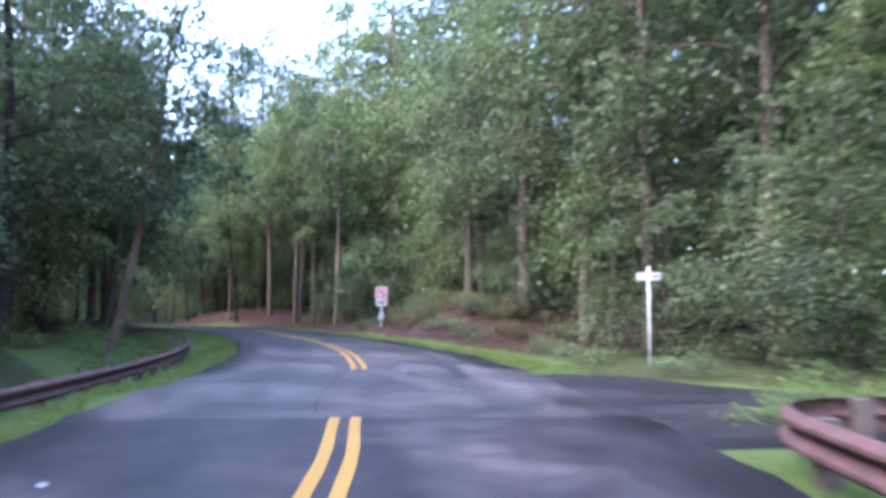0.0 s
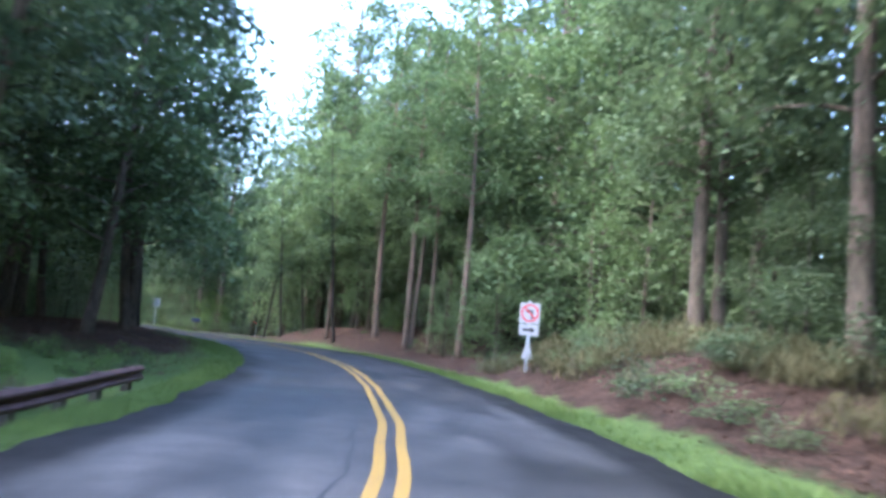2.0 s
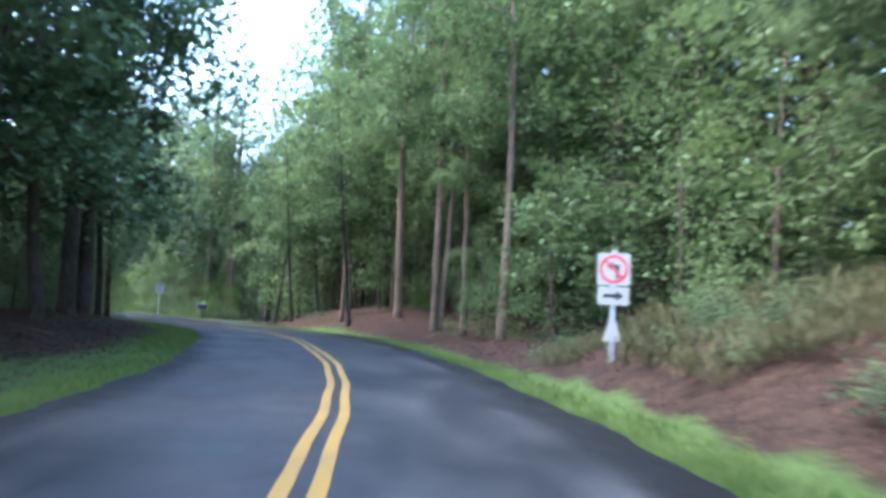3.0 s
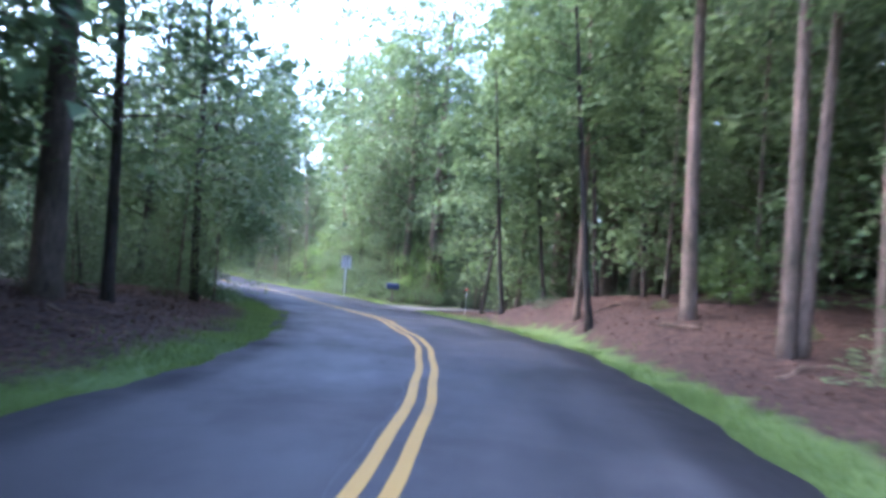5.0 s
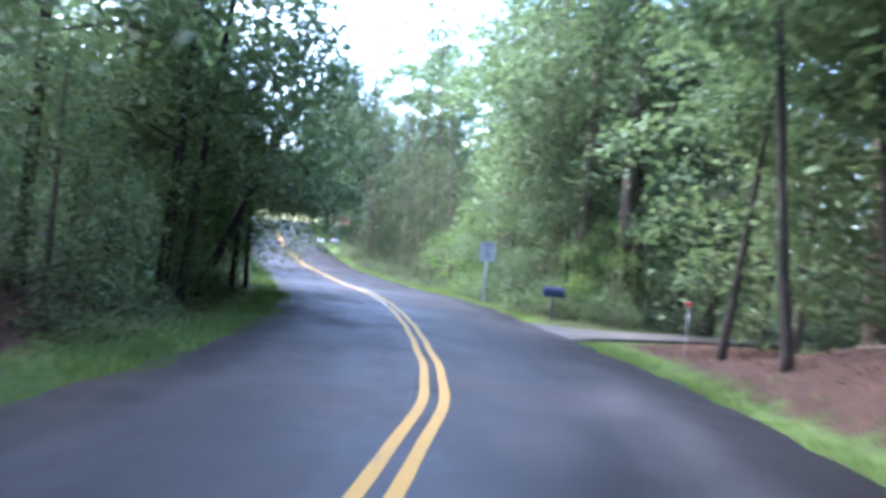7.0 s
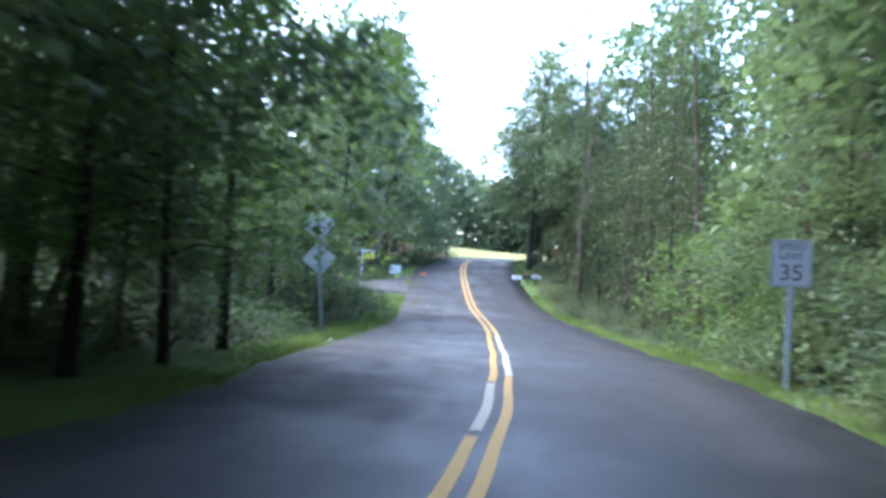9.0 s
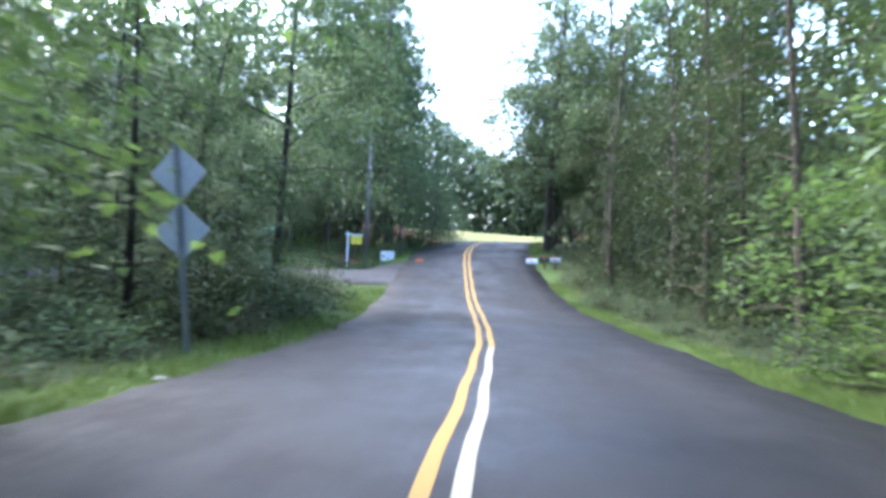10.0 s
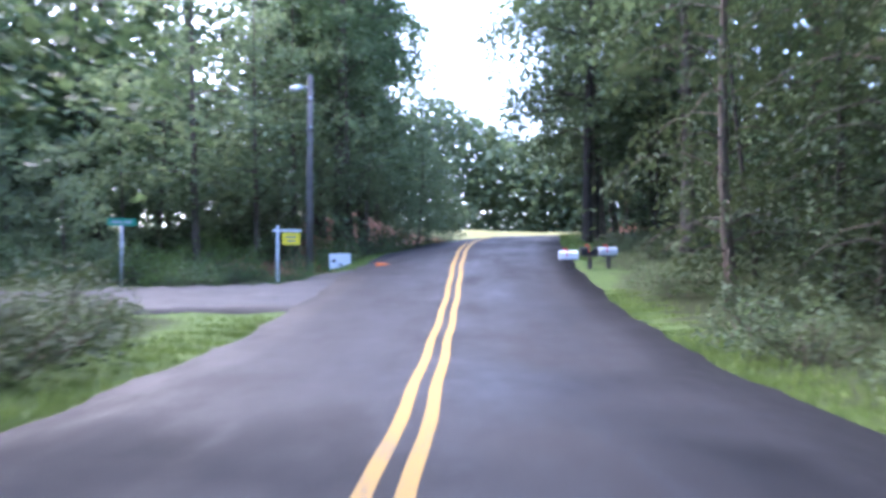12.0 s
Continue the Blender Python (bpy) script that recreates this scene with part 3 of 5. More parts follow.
def build_road():
    s = np.arange(ALONG[0] + 1, ALONG[-1] - 1, 0.5)
    wob = 0.05 * np.sin(s * 0.9) + 0.05 * np.sin(s * 2.3 + 1) + 0.03 * np.sin(s * 5.1)
    apron = 0.3 * ease(s, 78, 86) * (1 - ease(s, 126, 132))
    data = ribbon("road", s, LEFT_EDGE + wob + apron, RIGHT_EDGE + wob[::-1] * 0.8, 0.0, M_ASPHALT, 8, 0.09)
    co = np.empty(len(data.vertices) * 3, np.float32)
    data.vertices.foreach_get("co", co)
    mouth = data.attributes.new("mouth", "FLOAT", "POINT")
    mouth.data.foreach_set("value", (1 - ease(side_distance(co.reshape(-1, 3)[:, :2].astype(float)), 0.0, 0.8)).astype(np.float32))
    road = tagged(new("road", data), "worn grey two-lane asphalt road with crumbling dark edges", "road", kind="structure")
    for name, (pts, w) in SIDE_LINES.items():
        tang = np.gradient(pts, axis=0)
        tang /= np.linalg.norm(tang, axis=1)[:, None]
        nrm = np.stack([-tang[:, 1], tang[:, 0]], -1)
        rows, uv = [], []
        rs, rl, rz = road_frame(pts)
        rd = np.clip(np.maximum(rl - LEFT_EDGE, RIGHT_EDGE - rl), 0, None)
        flare = (2.6 if w > 1 else 1.5) * np.exp(-rd / 1.6)
        z = rz - 0.055 + 0.05 * ease(rd, 0.0, 0.6)
        cols = np.array([-1.04, -1, -0.8, -0.6, -0.4, -0.2, 0, 0.2, 0.4, 0.6, 0.8, 1, 1.04])
        for c in cols:
            q = pts + nrm * ((w + flare) * c)[:, None]
            qz = road_frame(q)[2]
            lat_q = road_frame(q)[1]
            inside = (lat_q < LEFT_EDGE + 0.1) & (lat_q > RIGHT_EDGE - 0.1)
            rows.append(np.column_stack([q, np.where(inside, qz - 0.09, qz - 0.018) - side_fall(road_frame(q)[0], lat_q) - (0.13 if abs(c) > 1 else 0)]))
            uv.append(np.column_stack([np.full(len(q), c * 2.6), 60 + np.arange(len(q)) * 0.5]))
        n, m = len(pts), len(cols)
        v, u = np.stack(rows, 1).reshape(-1, 3), np.stack(uv, 1).reshape(-1, 2)
        i = np.arange(n * m).reshape(n, m)
        faces = np.stack([i[:-1, :-1], i[:-1, 1:], i[1:, 1:], i[1:, :-1]], -1).reshape(-1, 4)
        d = array_mesh(name, v, faces, True)
        layer = d.uv_layers.new(name="UVMap")
        layer.data.foreach_set("uv", u[faces.ravel()].astype(np.float32).ravel())
        d.materials.append(M_DRIVE if "drive" in name else M_SIDE if "left" in name else M_ASPHALT)
        tagged(new(name, d), {"side_road_right": "grey asphalt side road leaving the bend", "side_road_left": "pale asphalt side road joining at the rise",
                              "driveway_right": "narrow gravelly driveway between shrubs"}[name], "road", kind="structure")
    return road


ROAD = build_road()


def stripe(name, s0, s1, lat, width, material_, lift=0.006, parent=ROAD, label="", wave=0.0):
    s = np.arange(s0, s1, 0.4)
    c = lat + 0.012 * np.sin(s * 1.7) + wave * (np.sin(s * 1.1 + lat) + 0.6 * np.sin(s * 3.7 + 2) + 0.4 * np.sin(s * 8.3))
    w = width / 2 * (1 + (0.35 * np.sin(s * 2.9) + 0.25 * np.sin(s * 7.7) if wave else 0.04 * np.sin(s * 5)))
    ob = new(name, ribbon(name, s, c + w, c - w, lift, material_))
    ob.parent = parent
    return tagged(ob, label)


for lat in (0.115, -0.115):
    stripe("centre_line", ALONG[0] + 2, 27.4, lat, 0.115, M_YELLOW, label="solid yellow painted line")
    stripe("centre_line", 34.7, 108.6 if lat > 0 else 113.2, lat, 0.115, M_YELLOW, label="solid yellow painted line")
stripe("centre_line", 108.6, 112.4, 0.115, 0.115, M_PALE, label="faded whitish stretch of painted line")
stripe("centre_line", 112.4, ALONG[-1] - 2, 0.115, 0.115, M_YELLOW, label="solid yellow painted line")
stripe("centre_line", 113.2, 124.4, -0.115, 0.115, M_PALE, label="faded whitish stretch of painted line")
stripe("centre_line", 124.4, ALONG[-1] - 2, -0.115, 0.115, M_YELLOW, label="solid yellow painted line")
# tar seals and patches
stripe("tar_seal", 27.5, 50, 0.42, 0.04, M_TAR, 0.004, label="black tar crack seal", wave=0.035)
stripe("tar_patch", 32.2, 37.4, -1.8, 0.28, M_TAR, 0.004, label="smeared dark tar patch", wave=0.06)
stripe("tar_patch", 33.0, 34.4, -0.95, 0.18, M_TAR, 0.004, label="small dark tar smear", wave=0.05)
stripe("tar_patch", 38.2, 42.5, -2.0, 0.09, M_TAR, 0.004, label="thin dark tar smear", wave=0.08)
stripe("tar_seal", 62.0, 96.0, 0.235, 0.016, M_TAR, 0.004, label="black tar crack seal", wave=0.03)


# ---- foliage ----
def leaf_quads(centres, sizes, seed, droop=0.35, narrow=0.7):
    """Folded four-cornered leaves round the centres."""
    r = np.random.default_rng(seed)
    n = len(centres)
    a = r.uniform(0, 2 * np.pi, n)
    tip = np.stack([np.cos(a), np.sin(a), r.normal(-droop, 0.26, n)], -1)
    tip /= np.linalg.norm(tip, axis=1)[:, None]
    side = np.stack([-np.sin(a), np.cos(a), r.normal(0, 0.3, n)], -1)
    side /= np.linalg.norm(side, axis=1)[:, None]
    nrm = np.cross(tip, side)
    L, W = sizes[:, None] / 2, sizes[:, None] * narrow / 2
    v = np.stack([centres - tip * L, centres + side * W + nrm * W * 0.35 - tip * L * 0.1, centres + tip * L, centres - side * W + nrm * W * 0.35 - tip * L * 0.1], 1)
    return v.reshape(-1, 3)


def leaf_mesh(name, centres, sizes, seed, droop=0.35, narrow=0.7, three=False):
    v = leaf_quads(centres, sizes, seed, droop, narrow)
    if three:
        v = v.reshape(-1, 4, 3)
        v = np.stack([v[:, 1], v[:, 2], v[:, 3] * 0.7 + v[:, 0] * 0.3], 1).reshape(-1, 3)
        return array_mesh(name, v, np.arange(len(v)).reshape(-1, 3))
    return array_mesh(name, v, np.arange(len(v)).reshape(-1, 4))


def sprays(tips, per, spread, r, flat=0.3):
    """Leaf places: a flattened cloud round each branch tip."""
    n = len(tips)
    off = np.clip(r.normal(0, 1, (n, per, 3)), -1.7, 1.7) * np.array([spread, spread, spread * flat])
    off[:, :, 2] -= 0.25 * (off[:, :, 0] ** 2 + off[:, :, 1] ** 2) / spread
    return (tips[:, None, :] + off).reshape(-1, 3)


def bough_leaves(base, way, reach, rise, droop, n, r):
    """Leaf places on one bough: clumps round twig ends, in a flat fan that droops at its rim."""
    m = max(6, int(5 + 3 * reach))
    u = 1 - 0.8 * r.uniform(0, 1, m) ** 1.3
    w = r.uniform(-1, 1, m) * 0.42 * reach * np.sin(np.pi * np.clip(0.15 + 0.8 * u, 0, 1))
    across = np.array([-way[1], way[0], 0])
    twig = base + way * (u * reach)[:, None] + across * w[:, None]
    twig[:, 2] += rise * reach * np.sin(u * 2.2) - droop * (0.5 * (u * reach) ** 2 + w ** 2) / reach + r.normal(0, 0.04 * reach + 0.05, m)
    k = r.integers(0, m, n)
    off = np.clip(r.normal(0, 1, (n, 3)), -1.8, 1.8) * np.array([1, 1, 0.36]) * (0.1 * reach + 0.12)
    off[:, 2] -= 0.5 * (off[:, 0] ** 2 + off[:, 1] ** 2) / (0.1 * reach + 0.12)
    return twig[k] + off


def make_tree(height, clear, width, trunk_r, seed, tips, per, leaf, lean=0.0, bark_m=None, leaf_m=None, label="", fork=False, boughs=2.4, three=True, droop=0.3, narrow=0.7, taper=0.55):
    """Trunk with limbs that carry layered boughs of leaves, from clear metres up; boughs: how many to a metre of height."""
    r = np.random.default_rng(seed)
    tree = thing("tree", (0, 0, 0), label, "tree", "roadside woods")
    bm = bmesh.new()
    n = 9
    bend = r.normal(0, 0.012 * height, 2)
    pts, rad = [], []
    for i in range(n):
        t = i / (n - 1)
        pts.append((bend[0] * math.sin(t * 3) + lean * height * t, bend[1] * math.sin(t * 2.3 + 1) - bend[1] * math.sin(1), -0.25 + t * height * 0.93))
        rad.append(trunk_r * (1.0 - 0.86 * t) * (1.35 if i == 0 else 1.0))
    pts.insert(1, tuple(np.array(pts[0]) + (0, 0, 0.6)))
    rad.insert(1, trunk_r * 1.02)
    tube(bm, pts, rad, 7)
    if fork:
        f = [(p[0] + 0.28 + 0.05 * p[2], p[1] + 0.12, p[2]) for p in pts]
        tube(bm, f, [q * 0.8 for q in rad], 9)
    if three:                  # small leaves far from the eye: twice as many, three-cornered
        per, leaf = per * 2, leaf * 0.92
    count = max(12, int((height - clear) * boughs))
    limbs, turn = [], r.uniform(0, 6.3)
    for k in range(count):
        t = (k + r.uniform(0, 0.7)) / count
        z = clear + (height * 0.98 - clear) * t
        reach = width * (0.6 + 0.7 * math.sin(math.pi * min(0.12 + 0.8 * t, 1.0))) * (1 - taper * t ** 2.2) * r.uniform(0.6, 1.15)
        turn += 2.4 + r.normal(0, 0.45)
        limbs.append((t, z, reach, turn))
    share = np.array([q[2] ** 1.4 for q in limbs])
    share = np.maximum(8, (share / share.sum() * tips * per)).astype(int)
    leaves = []
    for (t, z, reach, a), many in zip(limbs, share):
        q = np.clip((z * 0.9) / (height * 0.93), 0, 0.97) * (len(pts) - 2) + 1
        i0 = int(q)
        base = np.array(pts[i0]) * (1 - (q - i0)) + np.array(pts[min(i0 + 1, len(pts) - 1)]) * (q - i0)
        way = np.array([math.cos(a), math.sin(a), 0])
        rise = r.uniform(0.08, 0.34) + 0.5 * t ** 4
        arc = [base + way * (u * reach) + (0, 0, rise * reach * math.sin(u * 2.2) - droop * 0.5 * (u * reach) ** 2 / reach) for u in (0, 0.35, 0.7, 1.0)]
        br = max(0.012, trunk_r * 0.27 * (1 - 0.6 * t))
        tube(bm, arc, [br, br * 0.7, br * 0.42, br * 0.15], 3, False)
        leaves.append(bough_leaves(base, way, reach, rise, droop, many, r))
    part("trunk", bm, bark_m or M_BARK, tree, "", True)
    c = np.vstack(leaves)
    c[:, 2] = np.maximum(c[:, 2], 0.1 + 0.2 * clear)
    link_mesh("crown", leaf_mesh("crown", c, r.uniform(0.6, 1.4, len(c)) * leaf, seed + 1, narrow=narrow, three=three), leaf_m or M_LEAF, tree)
    return tree


def make_bush(height, width, seed, tips, per, leaf, leaf_m, label, narrow=0.7, droop=0.35):
    r = np.random.default_rng(seed)
    bush = thing("bush", (0, 0, 0), label, "bush", "undergrowth")
    a, u = r.uniform(0, 2 * np.pi, tips), np.sqrt(r.uniform(0.02, 1, tips))
    z = height * (0.12 + 0.88 * r.uniform(0, 1, tips) * np.sqrt(np.clip(1.05 - u ** 2, 0, 1)))
    ends = np.stack([width * u * np.cos(a), width * u * np.sin(a), z], -1)
    bm = bmesh.new()
    for e in ends[::4]:
        tube(bm, [(e[0] * 0.15, e[1] * 0.15, -0.1), tuple(e * (0.6, 0.6, 0.55)), tuple(e)], [0.02, 0.012, 0.004], 3, False)
    part("branchwork", bm, M_BARK, bush)
    c = sprays(ends, per, 0.09 * height + 0.09, r, 0.55)
    c[:, 2] = np.maximum(c[:, 2], 0.03)
    link_mesh("foliage", leaf_mesh("foliage", c, r.uniform(0.6, 1.4, len(c)) * leaf, seed + 3, droop, narrow), leaf_m, bush)
    return bush


def spot(ob, x, y, turn=0.0, size=1.0, tall=1.0, lean=(0, 0), sink=0.05):
    """Stands a thing on the ground."""
    ob.matrix_basis = pose(x, y, ground_at(x, y) - sink, lean[0], lean[1], turn) @ Matrix.Diagonal((size, size, size * tall, 1))
    return ob


def put_copy(ob, x, y, turn=0.0, size=1.0, tall=1.0, lean=(0, 0), sink=0.05):
    return copy_thing(ob, pose(x, y, ground_at(x, y) - sink, lean[0], lean[1], turn) @ Matrix.Diagonal((size, size, size * tall, 1)))


TALL = [make_tree(19, 5.0, 3.5, 0.24, 11, 275, 17, 0.325, 0.01, M_BARK, M_LEAF_DARK, "tall dark oak with a high leafy crown", boughs=2.6),
        make_tree(21, 6.5, 3.3, 0.27, 12, 275, 17, 0.325, -0.015, M_BARK, M_LEAF, "tall straight tulip tree with green crown", boughs=2.6),
        make_tree(17, 4.0, 3.6, 0.2, 13, 275, 17, 0.32, 0.02, M_BARK_DARK, M_LEAF_DARK, "slender dark-barked tree with spreading crown", boughs=2.6),
        make_tree(22, 8.0, 3.2, 0.3, 14, 275, 17, 0.325, 0.0, M_BARK_PALE, M_LEAF, "tall pale-barked pine-like tree with high crown", boughs=2.6),
        make_tree(14, 3.0, 3.3, 0.17, 15, 250, 17, 0.31, -0.03, M_BARK, M_LEAF, "mid-sized maple with branches low on the trunk", boughs=2.8)]
BACK = [make_tree(19, 4.0, 3.6, 0.24, 16, 64, 11, 0.82, 0.0, M_BARK, M_LEAF_DARK, "tall oak deep in the wood", boughs=2.0),
        make_tree(17, 3.0, 3.7, 0.22, 17, 64, 11, 0.8, 0.02, M_BARK_DARK, M_LEAF, "tall maple deep in the wood", boughs=2.0),
        make_tree(21, 5.0, 3.5, 0.26, 18, 64, 11, 0.84, -0.01, M_BARK, M_LEAF, "tall straight tree deep in the wood", boughs=2.0)]
LOW = [make_tree(8, 0.9, 2.6, 0.09, 21, 130, 17, 0.26, 0.02, M_BARK, M_LEAF, "young beech with leaves down to the ground", boughs=3.0),
       make_tree(6.5, 0.6, 2.4, 0.07, 22, 115, 17, 0.25, -0.04, M_BARK_DARK, M_LEAF_DARK, "dense young oak on the wood's edge", boughs=3.2),
       make_tree(9.5, 1.2, 2.7, 0.1, 23, 135, 17, 0.27, 0.03, M_BARK, M_LEAF, "young hickory with layered leafy boughs", boughs=2.8),
       make_tree(5.0, 0.5, 2.0, 0.06, 24, 190, 16, 0.15, 0.05, M_BARK, M_LEAF_LIGHT, "bright green maple sapling on the verge", boughs=4.0, three=False)]
OPEN = [make_tree(13, 2.5, 3.2, 0.15, 25, 130, 13, 0.32, 0.02, M_BARK, M_LEAF_PALE, "airy tree by the side road, leaves lightened for haze"),
        make_tree(8, 0.8, 2.7, 0.09, 26, 110, 13, 0.28, -0.03, M_BARK, M_LEAF_PALE, "young tree with low boughs, leaves lightened for haze")]
EDGE = [make_tree(8, 0.8, 2.5, 0.09, 51, 320, 14, 0.15, 0.02, M_BARK, M_LEAF, "young beech with leaves down to the verge", boughs=3.0, three=False),
        make_tree(6.5, 0.6, 2.3, 0.07, 52, 300, 14, 0.145, -0.04, M_BARK_DARK, M_LEAF_DARK, "dense young oak leaning to the road", boughs=3.2, three=False),
        make_tree(9.5, 1.0, 2.6, 0.1, 53, 340, 14, 0.155, 0.03, M_BARK, M_LEAF, "young hickory with layered boughs by the road", boughs=2.8, three=False)]
CEDAR = [make_tree(13, 0.6, 2.1, 0.13, 55, 260, 14, 0.22, 0.01, M_BARK, M_LEAF_CEDAR, "dark evergreen with drooping feathery boughs", boughs=4.4, three=False, droop=0.75, narrow=0.34, taper=0.75),
         make_tree(10, 0.4, 1.9, 0.1, 56, 220, 14, 0.21, -0.02, M_BARK_DARK, M_LEAF_CEDAR, "dense dark evergreen drooping beside the verge", boughs=4.6, three=False, droop=0.8, narrow=0.34, taper=0.75)]
BUSH = [make_bush(1.6, 1.3, 31, 60, 14, 0.12, M_LEAF, "leafy green roadside shrub"),
        make_bush(1.1, 1.1, 32, 48, 13, 0.112, M_LEAF_DARK, "low dark woodland shrub"),
        make_bush(0.7, 0.9, 33, 40, 13, 0.1, M_LEAF, "low ferny green undergrowth"),
        make_bush(1.0, 1.0, 34, 50, 15, 0.1, M_LEAF_LIGHT, "fresh light green weeds"),
        make_bush(0.85, 1.1, 35, 46, 15, 0.34, M_WEED, "dry tawny weeds and tall grass", 0.09, -1.2),
        # last shrub: its dark leaf colour also stands for the canopy's shade
        make_bush(1.2, 1.1, 36, 60, 14, 0.105, M_LEAF_CEDAR, "dense dark shrub in the verge, leaf colour deepened for canopy shade")]
for k, ob in enumerate(TALL + BACK + LOW + OPEN + EDGE + CEDAR + BUSH):          # the first of each kind stands in the woods behind the start
    spot(ob, -14 - 5 * (k % 7), -16 - 6 * (k // 7), 40 * k)

TAKEN, DEEP = [], []


def tree_at(kind, x, y, turn=0.0, size=1.0, tall=1.0, lean=(0, 0), sink=0.05, deep=False):
    if side_distance(np.array([[x, y]]))[0] < 0.7:
        return None
    TAKEN.append((x, y))
    if kind in BACK or deep:           # trees too far back to tell apart are joined at the end
        DEEP.append((kind, pose(x, y, ground_at(x, y) - sink, lean[0], lean[1], turn) @ Matrix.Diagonal((size, size, size * tall, 1))))
        return None
    return put_copy(kind, x, y, turn, size, tall, lean, sink)

# trees that stand out, by their trunks
PALE = make_tree(21, 9.0, 2.6, 0.2, 41, 230, 17, 0.32, 0.018, M_BARK_PALE, M_LEAF, "tall pale-trunked pine with bare lower trunk")
TWIN = make_tree(21, 9.0, 2.6, 0.17, 42, 230, 17, 0.32, -0.01, M_BARK_PALE, M_LEAF, "pale twin-trunked tree on the bank", fork=True)
DARK = make_tree(15, 6.5, 2.4, 0.11, 43, 200, 17, 0.28, -0.10, M_BARK_DARK, M_LEAF, "thin dark leaning tree on the bank")
LEAN = make_tree(16, 6.0, 2.6, 0.17, 44, 230, 17, 0.31, 0.13, M_BARK_PALE, M_LEAF_DARK, "pale leaning trunk behind the guard rail")
TWIST = make_tree(11, 3.5, 3.0, 0.13, 45, 300, 17, 0.2, 0.16, M_BARK_DARK, M_LEAF, "dark crooked tree leaning over the verge")
THIN = make_tree(15, 3.4, 3.0, 0.13, 46, 220, 14, 0.28, 0.02, M_BARK_DARK, M_LEAF, "dark-trunked tree with a full green crown")
# SUNLIT takes the brighter leaf colour in place of light through its crown
SUNLIT = make_tree(14, 2.6, 3.2, 0.12, 47, 300, 14, 0.22, 0.03, M_BARK_DARK, M_LEAF_LIGHT, "dark slender tree, leaves overhead coloured bright as if backlit", boughs=2.8)
for k, (ob, x, y, turn) in enumerate(((SUNLIT, -46.9, 73.4, 70), (THIN, -47.5, 75.5, 0), (PALE, -13.5, 64.9, 0), (TWIN, -10.9, 61.3, 20), (DARK, -16.6, 66.9, 33), (LEAN, -11.6, 29.2, 0), (TWIST, -58.6, 86.3, 150))):
    spot(ob, x, y, turn)
    TAKEN.append((x, y))
for kind, x, y, turn, size in (
        (PALE, -31.4, 89.8, 15, 0.6), (PALE, -9.3, 59.6, 120, 0.7), (PALE, -7.0, 54.5, 200, 0.85), (TALL[0], 3.4, 34.2, 30, 1.1), (TALL[0], 1.3, 40.6, 80, 1.0),
        (TALL[0], 1.95, 41.3, 160, 0.85), (PALE, -17.64, 68.71, 240, 0.6), (DARK, -16.9, 73.0, 310, 0.9), (DARK, -22.8, 74.4, 60, 0.9),
        (TALL[2], -8.2, 66.5, 10, 1.2), (TALL[0], -12.3, 72.5, 50, 1.2), (DARK, -21.87, 76.28, 30, 0.9), (DARK, -19.0, 74.2, 80, 1.0), 
        (TALL[2], -30.2, 87.0, 70, 0.9), (DARK, -25.5, 78.0, 200, 0.8),
        (THIN, -39.8, 71.4, 20, 1.1), (SUNLIT, -42.1, 74.6, 80, 1.0), (SUNLIT, -43.6, 75.6, 190, 1.0), (THIN, -35.8, 67.9, 10, 1.2),
        (THIN, -35.2, 70.7, 33, 1.25), (THIN, -35.6, 71.4, 120, 0.9),
        (THIN, -27.9, 63.4, 140, 1.1), (THIN, -24.0, 57.2, 300, 1.1), (SUNLIT, -44.0, 78.6, 10, 0.8), (SUNLIT, -42.0, 77.3, 95, 0.7), (SUNLIT, -40.8, 76.0, 200, 0.9), (SUNLIT, -45.6, 76.6, 330, 0.9),
        (TWIST, -60.5, 84.0, 60, 0.8)):
    tree_at(kind, x, y, turn, size, 1.0, (4 * math.sin(7 * x), 5 * math.cos(5 * y)) if kind in (THIN, SUNLIT) else (1.5 * math.sin(7 * x), 0))
tree_at(TWIST, -38.8, 73.6, 49, 1.1, 1.0, (0, 13))
tree_at(TWIST, -47.0, 76.0, 60, 0.8, 1.0, (0, 8))
# weeds and shrubs on the bank across the side road
for k, (x, y, size) in enumerate(((-80.6, 95.0, 1.2), (-81.6, 97.4, 1.2), (-82.6, 99.4, 1.1), (-80.0, 92.8, 1.2), (-79.2, 90.6, 1.1), (-83.2, 94.6, 1.4), (-81.4, 92.0, 1.3), (-84.0, 97.4, 1.4), (-85.0, 100.4, 1.3),
                                  (-79.8, 98.9, 0.7), (-80.8, 100.2, 0.8), (-78.4, 94.2, 0.7), (-77.9, 92.4, 0.7), (-82.4, 101.4, 0.9), (-84.2, 102.6, 1.0), (-78.6, 88.6, 1.0), (-80.8, 89.2, 1.2))):
    tree_at((BUSH[3], BUSH[0], BUSH[3])[k % 3], x, y, 53 * k, size)
# bright maple sprays by the verge
for x, y, size in ((-43.9, 90.6, 0.95), (-33.6, 86.4, 0.8), (9.3, 16.5, 0.9), (-13.0, 67.0, 0.45), (-42.4, 76.0, 0.6)):
    tree_at(LOW[3], x, y, 77 * x, size)


